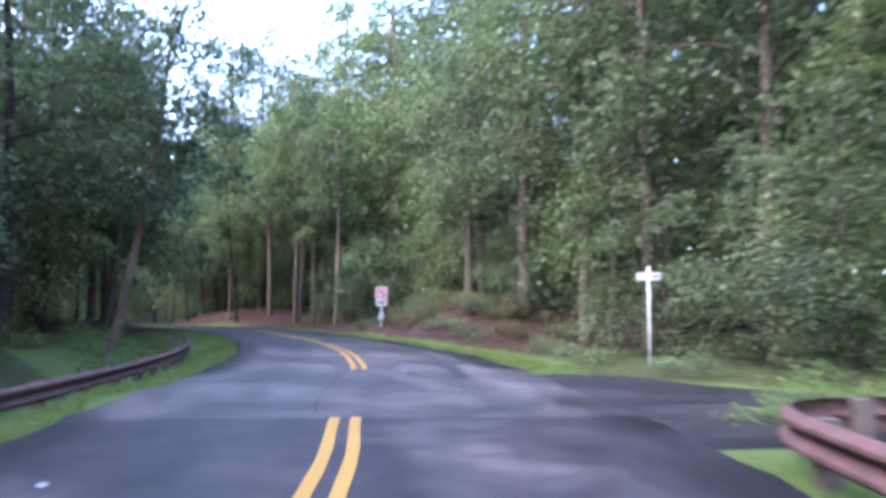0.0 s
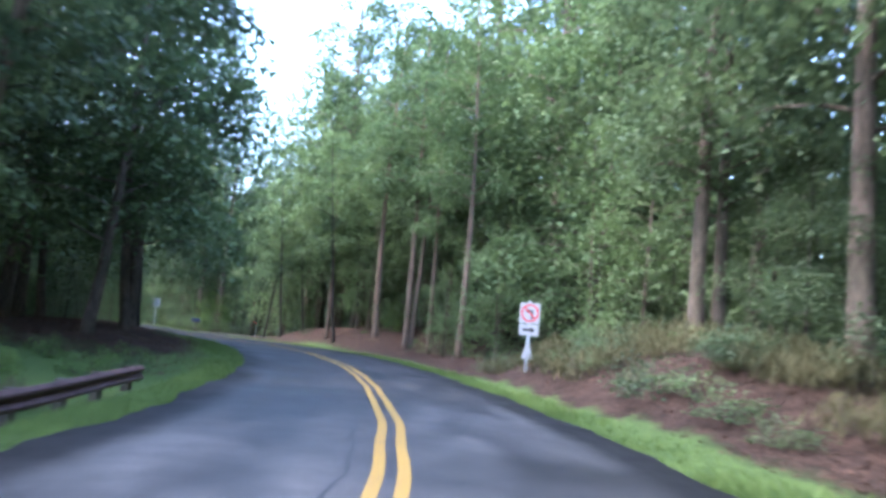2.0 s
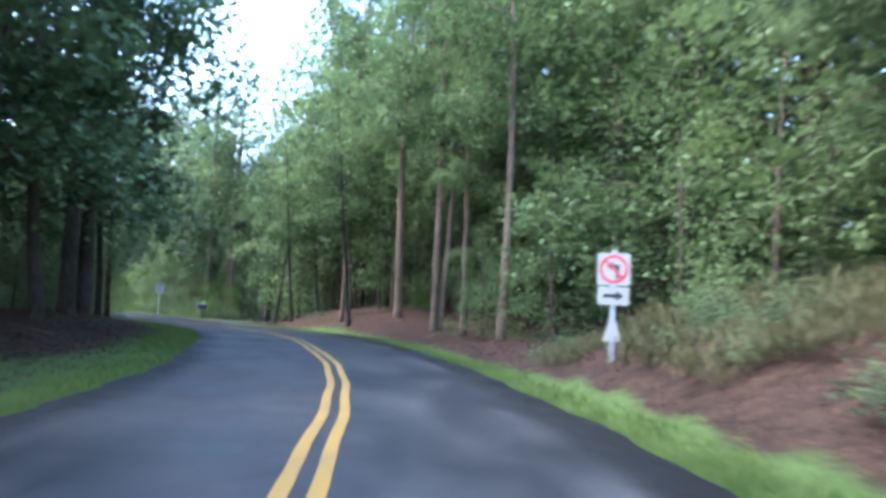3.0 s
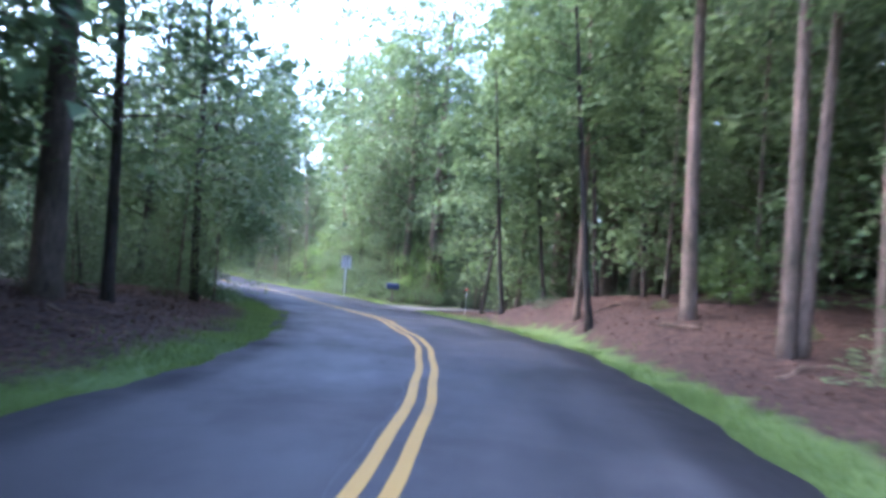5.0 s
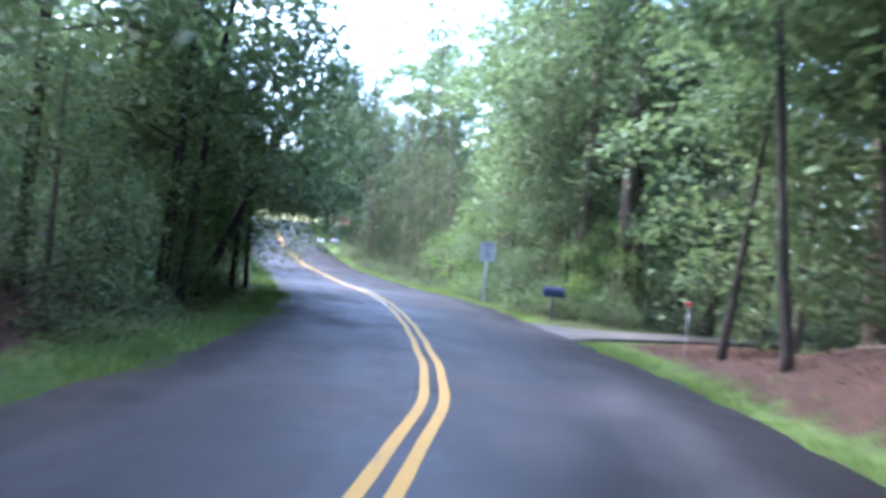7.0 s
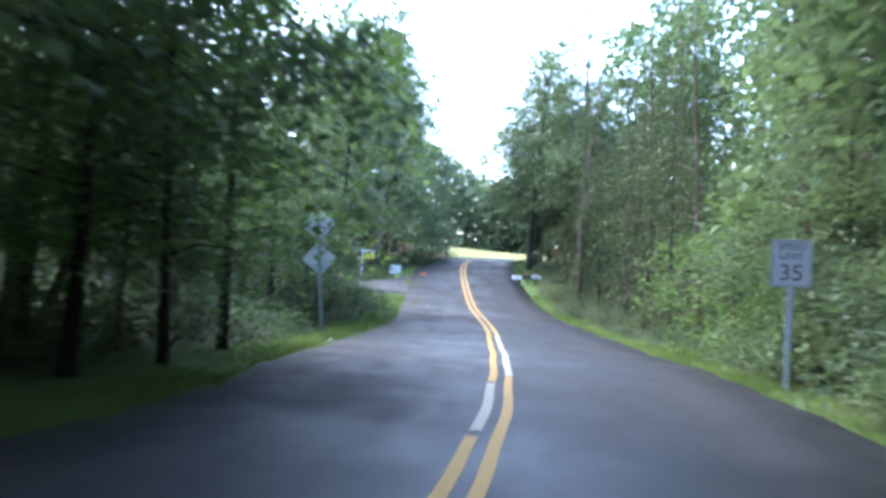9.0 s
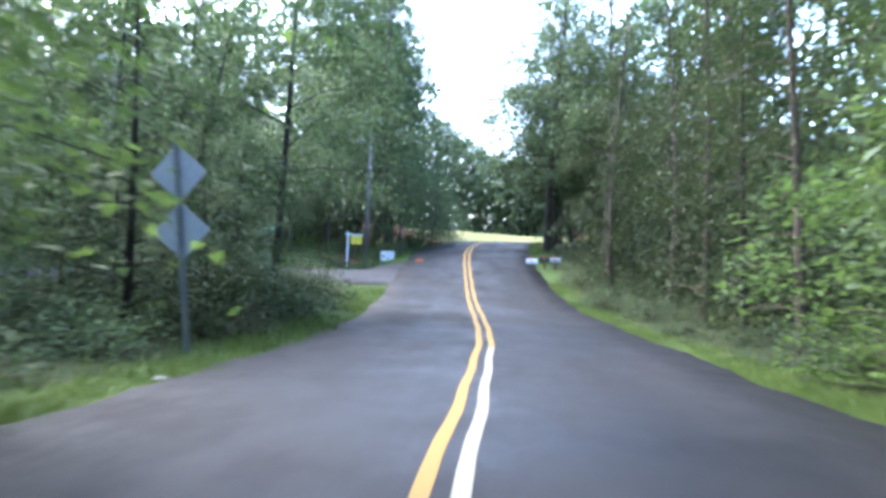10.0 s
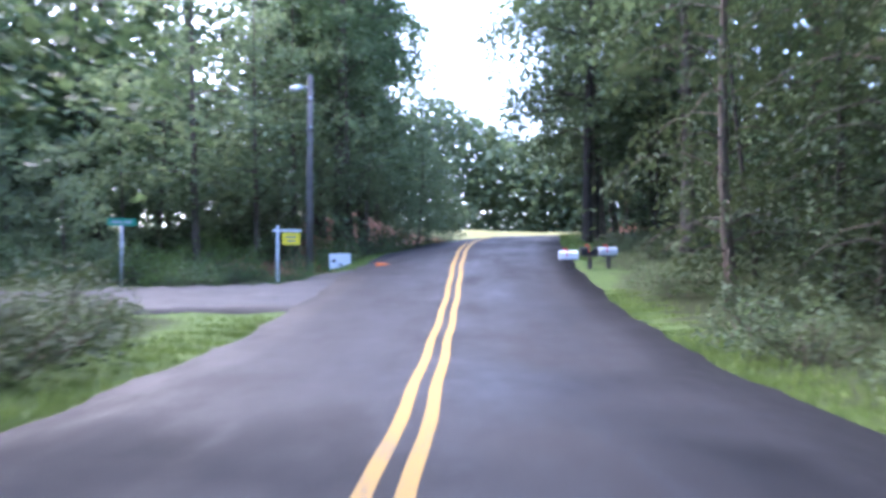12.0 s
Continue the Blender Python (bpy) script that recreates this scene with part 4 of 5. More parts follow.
def scatter(kinds, gap, s0, s1, side, out0, out1, seed, sizes=(0.8, 1.2), clear=1.6, lean=3.0):
    """Copies of the kinds on one side of the road, gap metres apart, out0 to out1 metres beyond its edge."""
    r = np.random.default_rng(seed)
    n = int((s1 - s0) * (out1 - out0) / gap ** 2)
    for _ in range(n):
        s, out = r.uniform(s0, s1), r.uniform(out0, out1)
        kind, turn, size, tall = kinds[r.integers(len(kinds))], r.uniform(0, 360), r.uniform(*sizes), r.uniform(0.9, 1.15)
        tilt = tuple(r.normal(0, lean, 2))
        p = on_road(s, LEFT_EDGE + out if side > 0 else RIGHT_EDGE - out)
        xy = np.array([p[:2]])
        _, lat, _ = road_frame(xy)
        real_out = lat[0] - LEFT_EDGE if side > 0 else RIGHT_EDGE - lat[0]
        if real_out < out0 - 0.3 or side_distance(xy)[0] < clear or field_share(xy)[0] > 0.2:
            continue
        if any((p[0] - x) ** 2 + (p[1] - y) ** 2 < (0.75 * gap) ** 2 for x, y in TAKEN[-700:]):
            continue
        if side > 0 and 114 < s < 121.5 and out < 5.4 and kind not in (BUSH[1], BUSH[2], BUSH[5]):
            continue
        if 6 < p[1] < 30 and 0 < p[0] < 9 and out < 3.0 and kind not in BUSH:
            continue
        if math.hypot(p[0] - 4.57, p[1] - 18.0) < 2.2 and kind not in BUSH:
            continue
        if out > 10.0 and kind in TALL:
            kind = BACK[int(turn) % 3]
        tree_at(kind, p[0], p[1], turn, size, tall, tilt, deep=out > 10.0)


RIGHT, LEFT = -1, 1
# tall trees, row behind row
for side, s0, s1, o, g1, g2 in ((RIGHT, 20, 46, 5.5, 4.4, 6.5), (RIGHT, 46, 66, 9.5, 5.0, 6.5), (RIGHT, 66, 102, 8.5, 5.2, 6.5), (RIGHT, 102, 176, 7.6, 5.0, 6.8),
                                (LEFT, 16, 72, 6.4, 5.0, 6.5), (LEFT, 72, 92, 8.5, 4.6, 6.5), (LEFT, 92, 112, 10.0, 5.8, 7.5), (LEFT, 112, 144, 8.0, 8.0, 9.0), (LEFT, 151, 178, 5.5, 4.6, 6.5)):
    scatter(TALL, g1, s0, s1, side, o, o + 5.5, int(s0 + 50 * o), (0.95, 1.3))
    scatter(BACK, g1, s0, s1, side, o + 5, o + 10, int(s0 + 60 * o), (0.95, 1.3))
    scatter(BACK, g2 + 0.8, s0 - 4, s1 + 4, side, o + 10, o + 24, int(s0 + 70 * o), (0.95, 1.35))
scatter(BACK, 6, -12, 18, RIGHT, 9, 30, 5)
scatter(BACK, 6, -12, 16, LEFT, 8, 30, 6)
# high trees that close the view ahead
for k, (x, y, size) in enumerate(((-20.0, 78.6, 1.45), (-15.4, 82.4, 1.5), (-24.2, 83.6, 1.4))):
    tree_at(TALL[(1, 0, 1)[k % 3]], x, y, 37 * k, size)
for k, (x, y) in enumerate(((-4.5, 66), (-8.5, 71), (-13, 75.8), (-17.5, 80), (-2, 72), (-6, 78), (-11, 83), (2.4, 53.5), (-1.5, 55.5), (2.8, 56.5), (-3.4, 60.8), (-18.2, 46.3), (-20.7, 50.8), (-23.4, 55.3), (-17.0, 42.2), (-20, 39), (-24, 48), (-26.5, 53))):
    tree_at(TALL[(0, 1, 4)[k % 3]], x, y, 67 * k, 1.4 + 0.08 * (k % 4) if k < 11 else 1.2)
for k, (x, y) in enumerate(((-87.6, 102.4), (-90.4, 102.6), (-93.5, 103.2), (-85.6, 100.6), (-97.0, 104.8), (-75.0, 106.2), (-77.8, 108.4), (-80.6, 110.6), (-83.6, 113.2), (-86.4, 116.2), (-70.4, 106.6), (-79.0, 113.0), (-83.0, 117.5))):
    tree_at((OPEN[0], TALL[1])[k % 2] if k < 5 else TALL[(0, 2)[k % 2]], x, y, 71 * k, 1.25 if k % 2 == 0 and k < 5 else 0.95)
for k, (x, y) in enumerate(((9, 33), (12, 38), (7.5, 41), (14, 33), (16.5, 28.5))):
    tree_at(TALL[k % 2], x, y, 59 * k, 1.3)
# tall trees on the outside of the second bend
for k, (x, y) in enumerate(((-22, 80.5), (-19.5, 83), (-24.5, 90.5), (-22.5, 88), (-36, 88), (-39, 91), (-33.5, 87), (-42, 94), (-17, 80), (-26.5, 88.5), (-30, 90.5), (-18.5, 77.2), (-21.8, 83.4))):
    tree_at((TALL[1], TALL[0], TALL[4])[k % 3], x, y, 83 * k, (1.1, 1.15, 1.3)[k % 3])
for x, y, k in ((-20, 86.5, 2), (-14.5, 82.5, 2), (-11.5, 78, 0), (-18, 91.5, 2), (-23.5, 84.0, 1), (-21.5, 78, 0), (-25, 80.5, 2)):
    tree_at(LOW[k], x, y, 29 * x, 1.2)
# the wood beyond the side road
r_side = np.random.default_rng(17)
for k in range(60):
    x, y = r_side.uniform(-110, -79), r_side.uniform(56, 101)
    if side_distance(np.array([[x, y]]))[0] > 3.2 and abs(road_frame([(x, y)])[1][0]) > 9:
        tree_at((BACK[1:] + OPEN + LOW[:2])[r_side.integers(6)] if y < 88 else OPEN[k % 2], x, y, r_side.uniform(0, 360), r_side.uniform(0.9, 1.2))
for x, y, k in ((7.4, 19.2, 1), (9.6, 16.8, 2), (6.2, 22.6, 1), (8.6, 23.8, 1), (11.4, 20.2, 2), (5.4, 26.2, 2), (12.8, 14.6, 1), (7.6, 15.4, 1), (14.2, 17.6, 1), (10.6, 13.6, 1), (16.5, 12.9, 1)):
    tree_at(EDGE[k], x, y, 50 * x, 0.95 + 0.02 * k)
for x, y, kind, size in ((-84, 100.6, OPEN[0], 1.0), (-87, 99.0, OPEN[0], 1.1), (-91, 101.5, TALL[1], 1.0), (-95, 105, OPEN[0], 1.1), (-93, 98.5, OPEN[0], 1.2), (-98, 101, TALL[1], 1.1),
                         (-83, 96.4, OPEN[0], 0.9), (-84.8, 104.0, OPEN[1], 0.8), (-88.8, 106.4, OPEN[1], 0.7), (-93, 108.2, OPEN[1], 0.8), (-82.0, 100.6, OPEN[1], 0.8), (-97.5, 107.0, OPEN[0], 1.0)):
    tree_at(kind, x, y, 31 * x, size)
for x, y in ((-112, 131), (-106, 134), (-117, 126), (-100, 138), (-121, 120), (-109, 138), (-115, 134), (-96, 134), (-103, 130)):
    tree_at(OPEN[0], x, y, 13 * x, 1.35)
for x, y, k in ((-12.5, 94, 0), (-10, 90, 2), (-14, 98, 1), (-8, 95, 0), (-18.5, 97.5, 2), (-11, 86, 1), (-20.5, 92.5, 2), (-16, 86.5, 0)):
    tree_at(LOW[k], x, y, 41 * x, 1.2)
    tree_at(BACK[k], x + 2.5, y + 3.5, 23 * x, 1.0)
for k, (x, y) in enumerate(((-93, 86), (-96, 90), (-94, 94), (-99, 87), (-91, 90.5), (-98, 95), (-101, 91), (-92, 82), (-88, 85), (-96, 82), (-89, 93.5), (-103, 97))):
    tree_at(LOW[(0, 2)[k % 2]], x, y, 47 * k, 1.25, deep=True)
    tree_at(BACK[1 + k % 2], x - 4, y - 3, 31 * k, 1.0)
# high crowns over the first bend, added to shade the young trees below
for k, (x, y, size) in enumerate(((8.5, 21.5, 1.2), (11.8, 17.2, 1.2), (6.4, 25.6, 1.1), (15.0, 14.4, 1.2), (5.2, 30.2, 1.1), (-13.0, 24.5, 1.1))):
    tree_at(TALL[(0, 2)[k % 2]], x, y, 97 * k, size)
# leafy maples among the pale trunks
for k, (x, y, size) in enumerate(((-3.2, 57.0, 1.1), (-6.2, 62.4, 1.2), (-9.6, 66.4, 1.1), (-1.4, 52.4, 1.15), (-5.2, 53.4, 0.7), (-8.2, 57.6, 0.6), (-12.6, 68.6, 1.0), (-15.8, 71.6, 0.9), (0.4, 47.6, 1.1))):
    tree_at((EDGE[2], LOW[2], EDGE[0])[k % 3], x, y, 43 * k, size)
# dark young oaks in front of the twin trunks
for k, (s_, out) in enumerate(((51.0, 6.2), (53.6, 6.6), (55.6, 7.4))):
    q = on_road(s_, RIGHT_EDGE - out)
    tree_at(EDGE[1], q[0], q[1], 83 * k, 0.8 - 0.05 * k)
# understorey in front of the dark trunks on the left
for k, s_ in enumerate((89.5, 92, 94.6, 97, 99.2, 101.6, 103.8, 106, 108.2, 110.4, 112.6)):
    q = on_road(s_, LEFT_EDGE + 3.3 + 0.9 * math.sin(2.3 * k))
    tree_at((EDGE[2], EDGE[0], EDGE[0], BUSH[0])[k % 4], q[0], q[1], 71 * k, (0.5, 0.42, 0.6, 1.1)[k % 4])
# understorey at the wood's edge
scatter(EDGE, 3.0, 27, 40, RIGHT, 3.2, 6.0, 61, (0.7, 1.0))
scatter(LOW[:3], 3.4, 46, 68, RIGHT, 6.0, 11, 62, (0.7, 1.1))
scatter(LOW[:3], 3.9, 50, 104, RIGHT, 14, 28, 63, (0.8, 1.3))
scatter(CEDAR, 2.0, 126, 158, RIGHT, 1.7, 4.6, 74, (0.8, 1.15), 1.6, 2.0)
scatter([EDGE[1], CEDAR[0], CEDAR[1]], 2.5, 103, 128, RIGHT, 2.3, 6.0, 64, (0.6, 1.0))
scatter([CEDAR[0], EDGE[1]], 2.8, 157, 170, RIGHT, 2.5, 6, 65, (0.8, 1.2))
scatter(LOW[:3], 3.0, 14, 40, LEFT, 5.0, 9.5, 66, (0.8, 1.15))
scatter(LOW[:2], 3.8, 56, 96, LEFT, 12, 19, 67, (0.8, 1.2))
scatter([LOW[1], EDGE[1], LOW[0]], 3.0, 66, 96, LEFT, 9, 14, 71, (0.7, 1.1))
scatter(EDGE, 3.2, 97, 126, LEFT, 4.0, 11, 68, (0.6, 1.0))
scatter(EDGE, 2.5, 86, 113, LEFT, 3.6, 7.0, 72, (0.4, 0.75))
scatter([EDGE[1], EDGE[1], CEDAR[1]], 2.1, 122, 129.5, LEFT, 2.6, 6.5, 75, (0.55, 0.9), 1.4)
scatter(EDGE, 2.5, 124, 139, LEFT, 6.0, 10, 69, (0.6, 1.05), 2.6)
for k in range(34):
    x, y = r_side.uniform(-88, -76), r_side.uniform(84, 99)
    if side_distance(np.array([[x, y]]))[0] > 2.0 and abs(x + 79.3) + abs(y - 96.25) > 2.2 and abs(x + 77.5) + abs(y - 97.5) > 2.6 and abs(x + 75.7) + abs(y - 90.9) > 2.2 and abs(road_frame([(x, y)])[1][0]) > 7:
        tree_at((BUSH[0], BUSH[2], BUSH[1], OPEN[1])[k % 4], x, y, 50 * k, 0.6 + 0.02 * (k % 20))
scatter(LOW[:3], 3.0, 153, 176, LEFT, 4.5, 12, 70, (0.8, 1.2))
for x, y, k, size in ((-65.6, 86.6, 1, 0.6), (-67.0, 85.4, 1, 0.6), (-63.4, 87.0, 1, 0.5), (-65.6, 83.6, 1, 0.9), (-63.0, 84.6, 2, 0.8), (-61.0, 85.4, 1, 0.7), (-68.0, 82.6, 1, 0.8)):
    tree_at(EDGE[k], x, y, 37 * x, size)
for x, y, k, size in ((-66.6, 89.0, 2, 0.9), (-65.4, 88.8, 1, 0.7), (-63.9, 89.0, 2, 0.9), (-67.3, 87.6, 1, 0.7), (-62.4, 88.6, 1, 0.7), (-61.0, 88.0, 2, 0.9), (-66.9, 90.2, 2, 0.6)):
    tree_at(BUSH[k], x, y, 37 * x, size)
for k, (x, y) in enumerate(((-59.0, 87.6), (-57.5, 86.6), (-60.2, 86.6), (-58.4, 85.4), (-63.0, 88.0), (-64.8, 87.6), (-62.0, 87.4), (-66.0, 87.8), (-56.4, 85.4))):
    tree_at(BUSH[5], x, y, 61 * k, 0.8 + 0.04 * (k % 5))
scatter([BUSH[5], BUSH[2], BUSH[1]], 1.15, 108, 130, LEFT, 2.2, 6.0, 52, (0.8, 1.2), 1.0)
scatter([LOW[1], EDGE[1]], 2.7, 84, 110, LEFT, 6.5, 11, 51, (0.6, 0.95))
for k, (x, y) in enumerate(((-35.6, 86.8), (-37.2, 88.4), (-39.9, 88.8), (-41.4, 89.6), (-31.0, 86.4), (-28.8, 86.9), (-26.4, 86.9), (-36.4, 90.0))):
    tree_at((EDGE[1], EDGE[0])[k % 2], x, y, 57 * k, (1.0, 0.8)[k % 2])
for k, (x, y) in enumerate(((-65.8, 89.5), (-64.2, 89.3), (-67.0, 89.4), (-62.8, 89.0), (-61.2, 88.4))):
    tree_at(BUSH[5], x, y, 57 * k, 0.85 + 0.05 * k)
for x, y, size in ((-38.0, 87.3, 0.9), (-40.2, 87.6, 1.0), (-39.4, 88.0, 1.2), (-37.0, 86.4, 0.9), (-35.6, 85.6, 1.0), (-34.4, 84.7, 0.9), (-33.0, 85.0, 1.0), (-32.2, 84.4, 0.7)):
    tree_at(BUSH[0], x, y, 61 * x, size)
# shrubs and weeds
scatter([BUSH[1], BUSH[2]], 1.7, 30, 53, RIGHT, 2.2, 5.0, 81, (0.5, 0.9), 1.0)
for x, y, size in ((3.9, 8.9, 0.75), (4.9, 8.6, 0.8), (4.3, 9.5, 0.6), (6.0, 8.3, 0.8)):
    put_copy(BUSH[3], x, y, 40 * x, size)
scatter([BUSH[0], BUSH[3]], 1.5, 12, 25.5, RIGHT, 1.5, 5.0, 82, (0.5, 0.8), 1.0)
scatter([BUSH[4], BUSH[2], BUSH[1], BUSH[4], BUSH[1]], 1.25, 47, 65, RIGHT, 2.3, 6.5, 83, (0.5, 0.95), 1.0)
scatter(EDGE, 2.6, 50, 66, RIGHT, 5.0, 8.0, 60, (0.5, 0.85))
scatter(LOW[:3], 3.0, 64, 108, RIGHT, 9.5, 16, 59, (0.8, 1.25))
scatter(LOW[:3], 3.2, 116, 160, RIGHT, 6, 12, 53, (0.9, 1.3))
scatter(EDGE, 2.8, 84, 106, RIGHT, 5.0, 9.0, 56, (0.6, 1.0))
scatter([LOW[0], LOW[2]], 3.3, 64, 86, RIGHT, 5.8, 9.5, 55, (0.5, 0.9))
scatter([LOW[0], LOW[2]], 3.0, 40, 60, LEFT, 7.6, 11, 54, (0.8, 1.1))
scatter([BUSH[2], BUSH[1], BUSH[3]], 1.9, 66, 102, RIGHT, 2.0, 8, 84, (0.25, 0.55), 1.0)
scatter([BUSH[0], BUSH[1]], 1.6, 105, 120, RIGHT, 1.3, 3.0, 85, (0.45, 0.8), 1.0)
scatter([BUSH[0], BUSH[1], BUSH[1]], 1.3, 114, 129, RIGHT, 1.3, 3.4, 57, (0.6, 1.05), 1.0)
scatter([BUSH[5], BUSH[5], BUSH[1]], 1.15, 126, 155, RIGHT, 0.95, 2.8, 58, (0.5, 0.85), 1.0)
scatter([BUSH[2], BUSH[3], BUSH[4], BUSH[3]], 1.5, 14, 60, LEFT, 2.6, 6.5, 86, (0.4, 0.85), 1.0)
scatter([BUSH[2], BUSH[1]], 2.8, 58, 96, LEFT, 2.4, 10, 87, (0.3, 0.55), 1.0)
scatter([BUSH[5], BUSH[2], BUSH[1]], 1.2, 98, 139, LEFT, 1.9, 6.0, 88, (0.5, 1.0), 1.0)
scatter([BUSH[0], BUSH[3], BUSH[2]], 1.7, 150.5, 168, LEFT, 1.6, 7.0, 90, (0.5, 0.9), 0.8)


def far_woods():
    r = np.random.default_rng(99)
    n = 84000
    s, side = r.uniform(-25, 182, n), r.choice([-1, 1], n)
    out = r.uniform(22, 44, n)
    p = np.array([on_road(a, b * (3 + c)) for a, b, c in zip(s[::6], side[::6], out[::6])])
    p = np.repeat(p, 6, axis=0)[:n] + np.clip(r.normal(0, 1.0, (n, 3)), -2, 2) * (1, 1, 0)
    real = np.abs(road_frame(p[:, :2])[1])
    keep = (real > 20) & (field_share(p[:, :2]) < 0.3) & (side_distance(p[:, :2]) > 2)
    p = p[keep]
    p[:, 2] = np.clip(ground_height(p[:, :2]), -1, 6) + r.uniform(0, 1, len(p)) ** 1.15 * 16 * (0.75 + 0.25 * lumps(p[:, :2], 5.0))
    # the wood across the field, beyond the bend; haze is put into its leaf colour
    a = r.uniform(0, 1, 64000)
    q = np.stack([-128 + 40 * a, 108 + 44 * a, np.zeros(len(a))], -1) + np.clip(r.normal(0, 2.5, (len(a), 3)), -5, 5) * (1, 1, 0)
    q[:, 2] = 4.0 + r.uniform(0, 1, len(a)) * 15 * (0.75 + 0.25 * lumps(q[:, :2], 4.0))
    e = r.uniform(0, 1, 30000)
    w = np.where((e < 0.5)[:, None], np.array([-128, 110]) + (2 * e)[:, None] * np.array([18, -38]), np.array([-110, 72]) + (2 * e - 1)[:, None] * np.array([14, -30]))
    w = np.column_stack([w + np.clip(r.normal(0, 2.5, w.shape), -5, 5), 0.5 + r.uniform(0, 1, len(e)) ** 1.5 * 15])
    m = 16000
    v = np.array([on_road(a, RIGHT_EDGE - b) for a, b in zip(r.uniform(48, 112, m // 4), r.uniform(17, 26, m // 4))])
    v = np.repeat(v, 4, axis=0) + np.clip(r.normal(0, 1.0, (m, 3)), -2, 2) * (1, 1, 0)
    v[:, 2] = ground_height(v[:, :2]) + r.uniform(0, 8, m)
    c = np.vstack([p, v])
    ob = link_mesh("far_woods", leaf_mesh("far_woods", c, r.uniform(0.6, 1.3, len(c)), 5, 0.6, 0.8, True), M_LEAF_DARK)
    tagged(ob, "dense dark woodland far back from the road", "woods", kind="stuff")
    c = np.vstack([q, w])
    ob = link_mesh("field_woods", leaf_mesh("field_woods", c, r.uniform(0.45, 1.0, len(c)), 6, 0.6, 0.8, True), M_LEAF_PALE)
    tagged(ob, "wood across the field beyond the bend, leaves lightened for haze", "woods", kind="stuff")


far_woods()


def deep_woods():
    """All the trees deep in the wood, joined."""
    slots = [M_BARK, M_BARK_DARK, M_BARK_PALE, M_LEAF, M_LEAF_DARK, M_LEAF_PALE, M_LEAF_LIGHT]
    verts, quads, which, base = [], [], [], 0
    for kind, m in DEEP:
        m = np.array(m)
        for ob in kind.children:
            data = ob.data
            v = np.empty(len(data.vertices) * 3, np.float32)
            data.vertices.foreach_get("co", v)
            v = v.reshape(-1, 3) @ m[:3, :3].T + m[:3, 3]
            loops = np.empty(len(data.loops), np.int32)
            data.loops.foreach_get("vertex_index", loops)
            start = np.empty(len(data.polygons), np.int32)
            total = np.empty(len(data.polygons), np.int32)
            data.polygons.foreach_get("loop_start", start)
            data.polygons.foreach_get("loop_total", total)
            three, start = start[total == 3], start[total == 4]
            four = start
            q = np.concatenate([np.stack([loops[four + k] for k in ks], -1) for ks in ((0, 1, 2), (0, 2, 3))] + [np.stack([loops[three + k] for k in range(3)], -1)]) + base
            verts.append(v)
            quads.append(q)
            which.append(np.full(len(q), slots.index(data.materials[0]), np.int32))
            base += len(v)
    data = array_mesh("deep_woods", np.vstack(verts), np.vstack(quads))
    for m in slots:
        data.materials.append(m)
    data.polygons.foreach_set("material_index", np.concatenate(which))
    tagged(new("deep_woods", data), "crowded trees deep in the wood behind the roadside rows", "woods", kind="stuff")


deep_woods()


# ---- grass, litter ----
def verge_grass():
    r = np.random.default_rng(3)
    n = 125000
    s = r.uniform(12, 168, n)
    side = r.choice([-1, 1], n)
    out = np.abs(r.normal(0, 0.75, n)) + 0.02
    out = np.where((side < 0) & (s > 44), out * 0.6, out)
    c = np.stack([np.interp(s, ALONG, LINE[:, i]) for i in range(2)], -1)
    nr = np.stack([np.interp(s, ALONG, LEFTWARD[:, i]) for i in range(2)], -1)
    lat = np.where(side > 0, LEFT_EDGE + out, RIGHT_EDGE - out)
    lat = np.where(side > 0, lat, lat - np.interp(s, *WIDER))
    p = c + nr * lat[:, None]
    p = p[(side_distance(p) > 0.15)]
    h = r.uniform(0.05, 0.17, len(p)) * (0.75 + 0.5 * lumps(p, 1.1))
    z = ground_height(p)
    a = r.uniform(0, 2 * np.pi, len(p))
    w = np.stack([np.cos(a), np.sin(a), np.zeros(len(p))], -1) * r.uniform(0.01, 0.019, len(p))[:, None]
    base = np.column_stack([p, z - 0.01])
    tip = base + np.stack([r.normal(0, 0.05, len(p)), r.normal(0, 0.05, len(p)), h], -1)
    v = np.stack([base - w, base + w, tip], 1).reshape(-1, 3)
    ob = link_mesh("verge_grass", array_mesh("verge_grass", v, np.arange(len(v)).reshape(-1, 3)), M_GRASS)
    tagged(ob, "short bright green grass along the asphalt edge", "grass", kind="stuff")


verge_grass()


def leaf_litter():
    r = np.random.default_rng(4)
    n = 46000
    s = np.concatenate([r.uniform(40, 106, n // 2), r.uniform(58, 106, n // 2)])
    side = np.concatenate([np.full(n // 2, -1), np.full(n // 2, 1)])
    out = 1.2 + r.gamma(1.6, 2.2, n)
    p = np.array([on_road(a, (LEFT_EDGE + o) if b > 0 else (RIGHT_EDGE - o)) for a, b, o in zip(s, side, out)])
    p = p[side_distance(p[:, :2]) > 0.3]
    p[:, 2] = ground_height(p[:, :2]) + 0.012
    ob = link_mesh("leaf_litter", leaf_mesh("leaf_litter", p, r.uniform(0.06, 0.15, len(p)), 8, 0.0, 0.6, True), M_LITTER)
    tagged(ob, "brown fallen leaves and twigs on the banks", "leaf litter", kind="stuff")


leaf_litter()


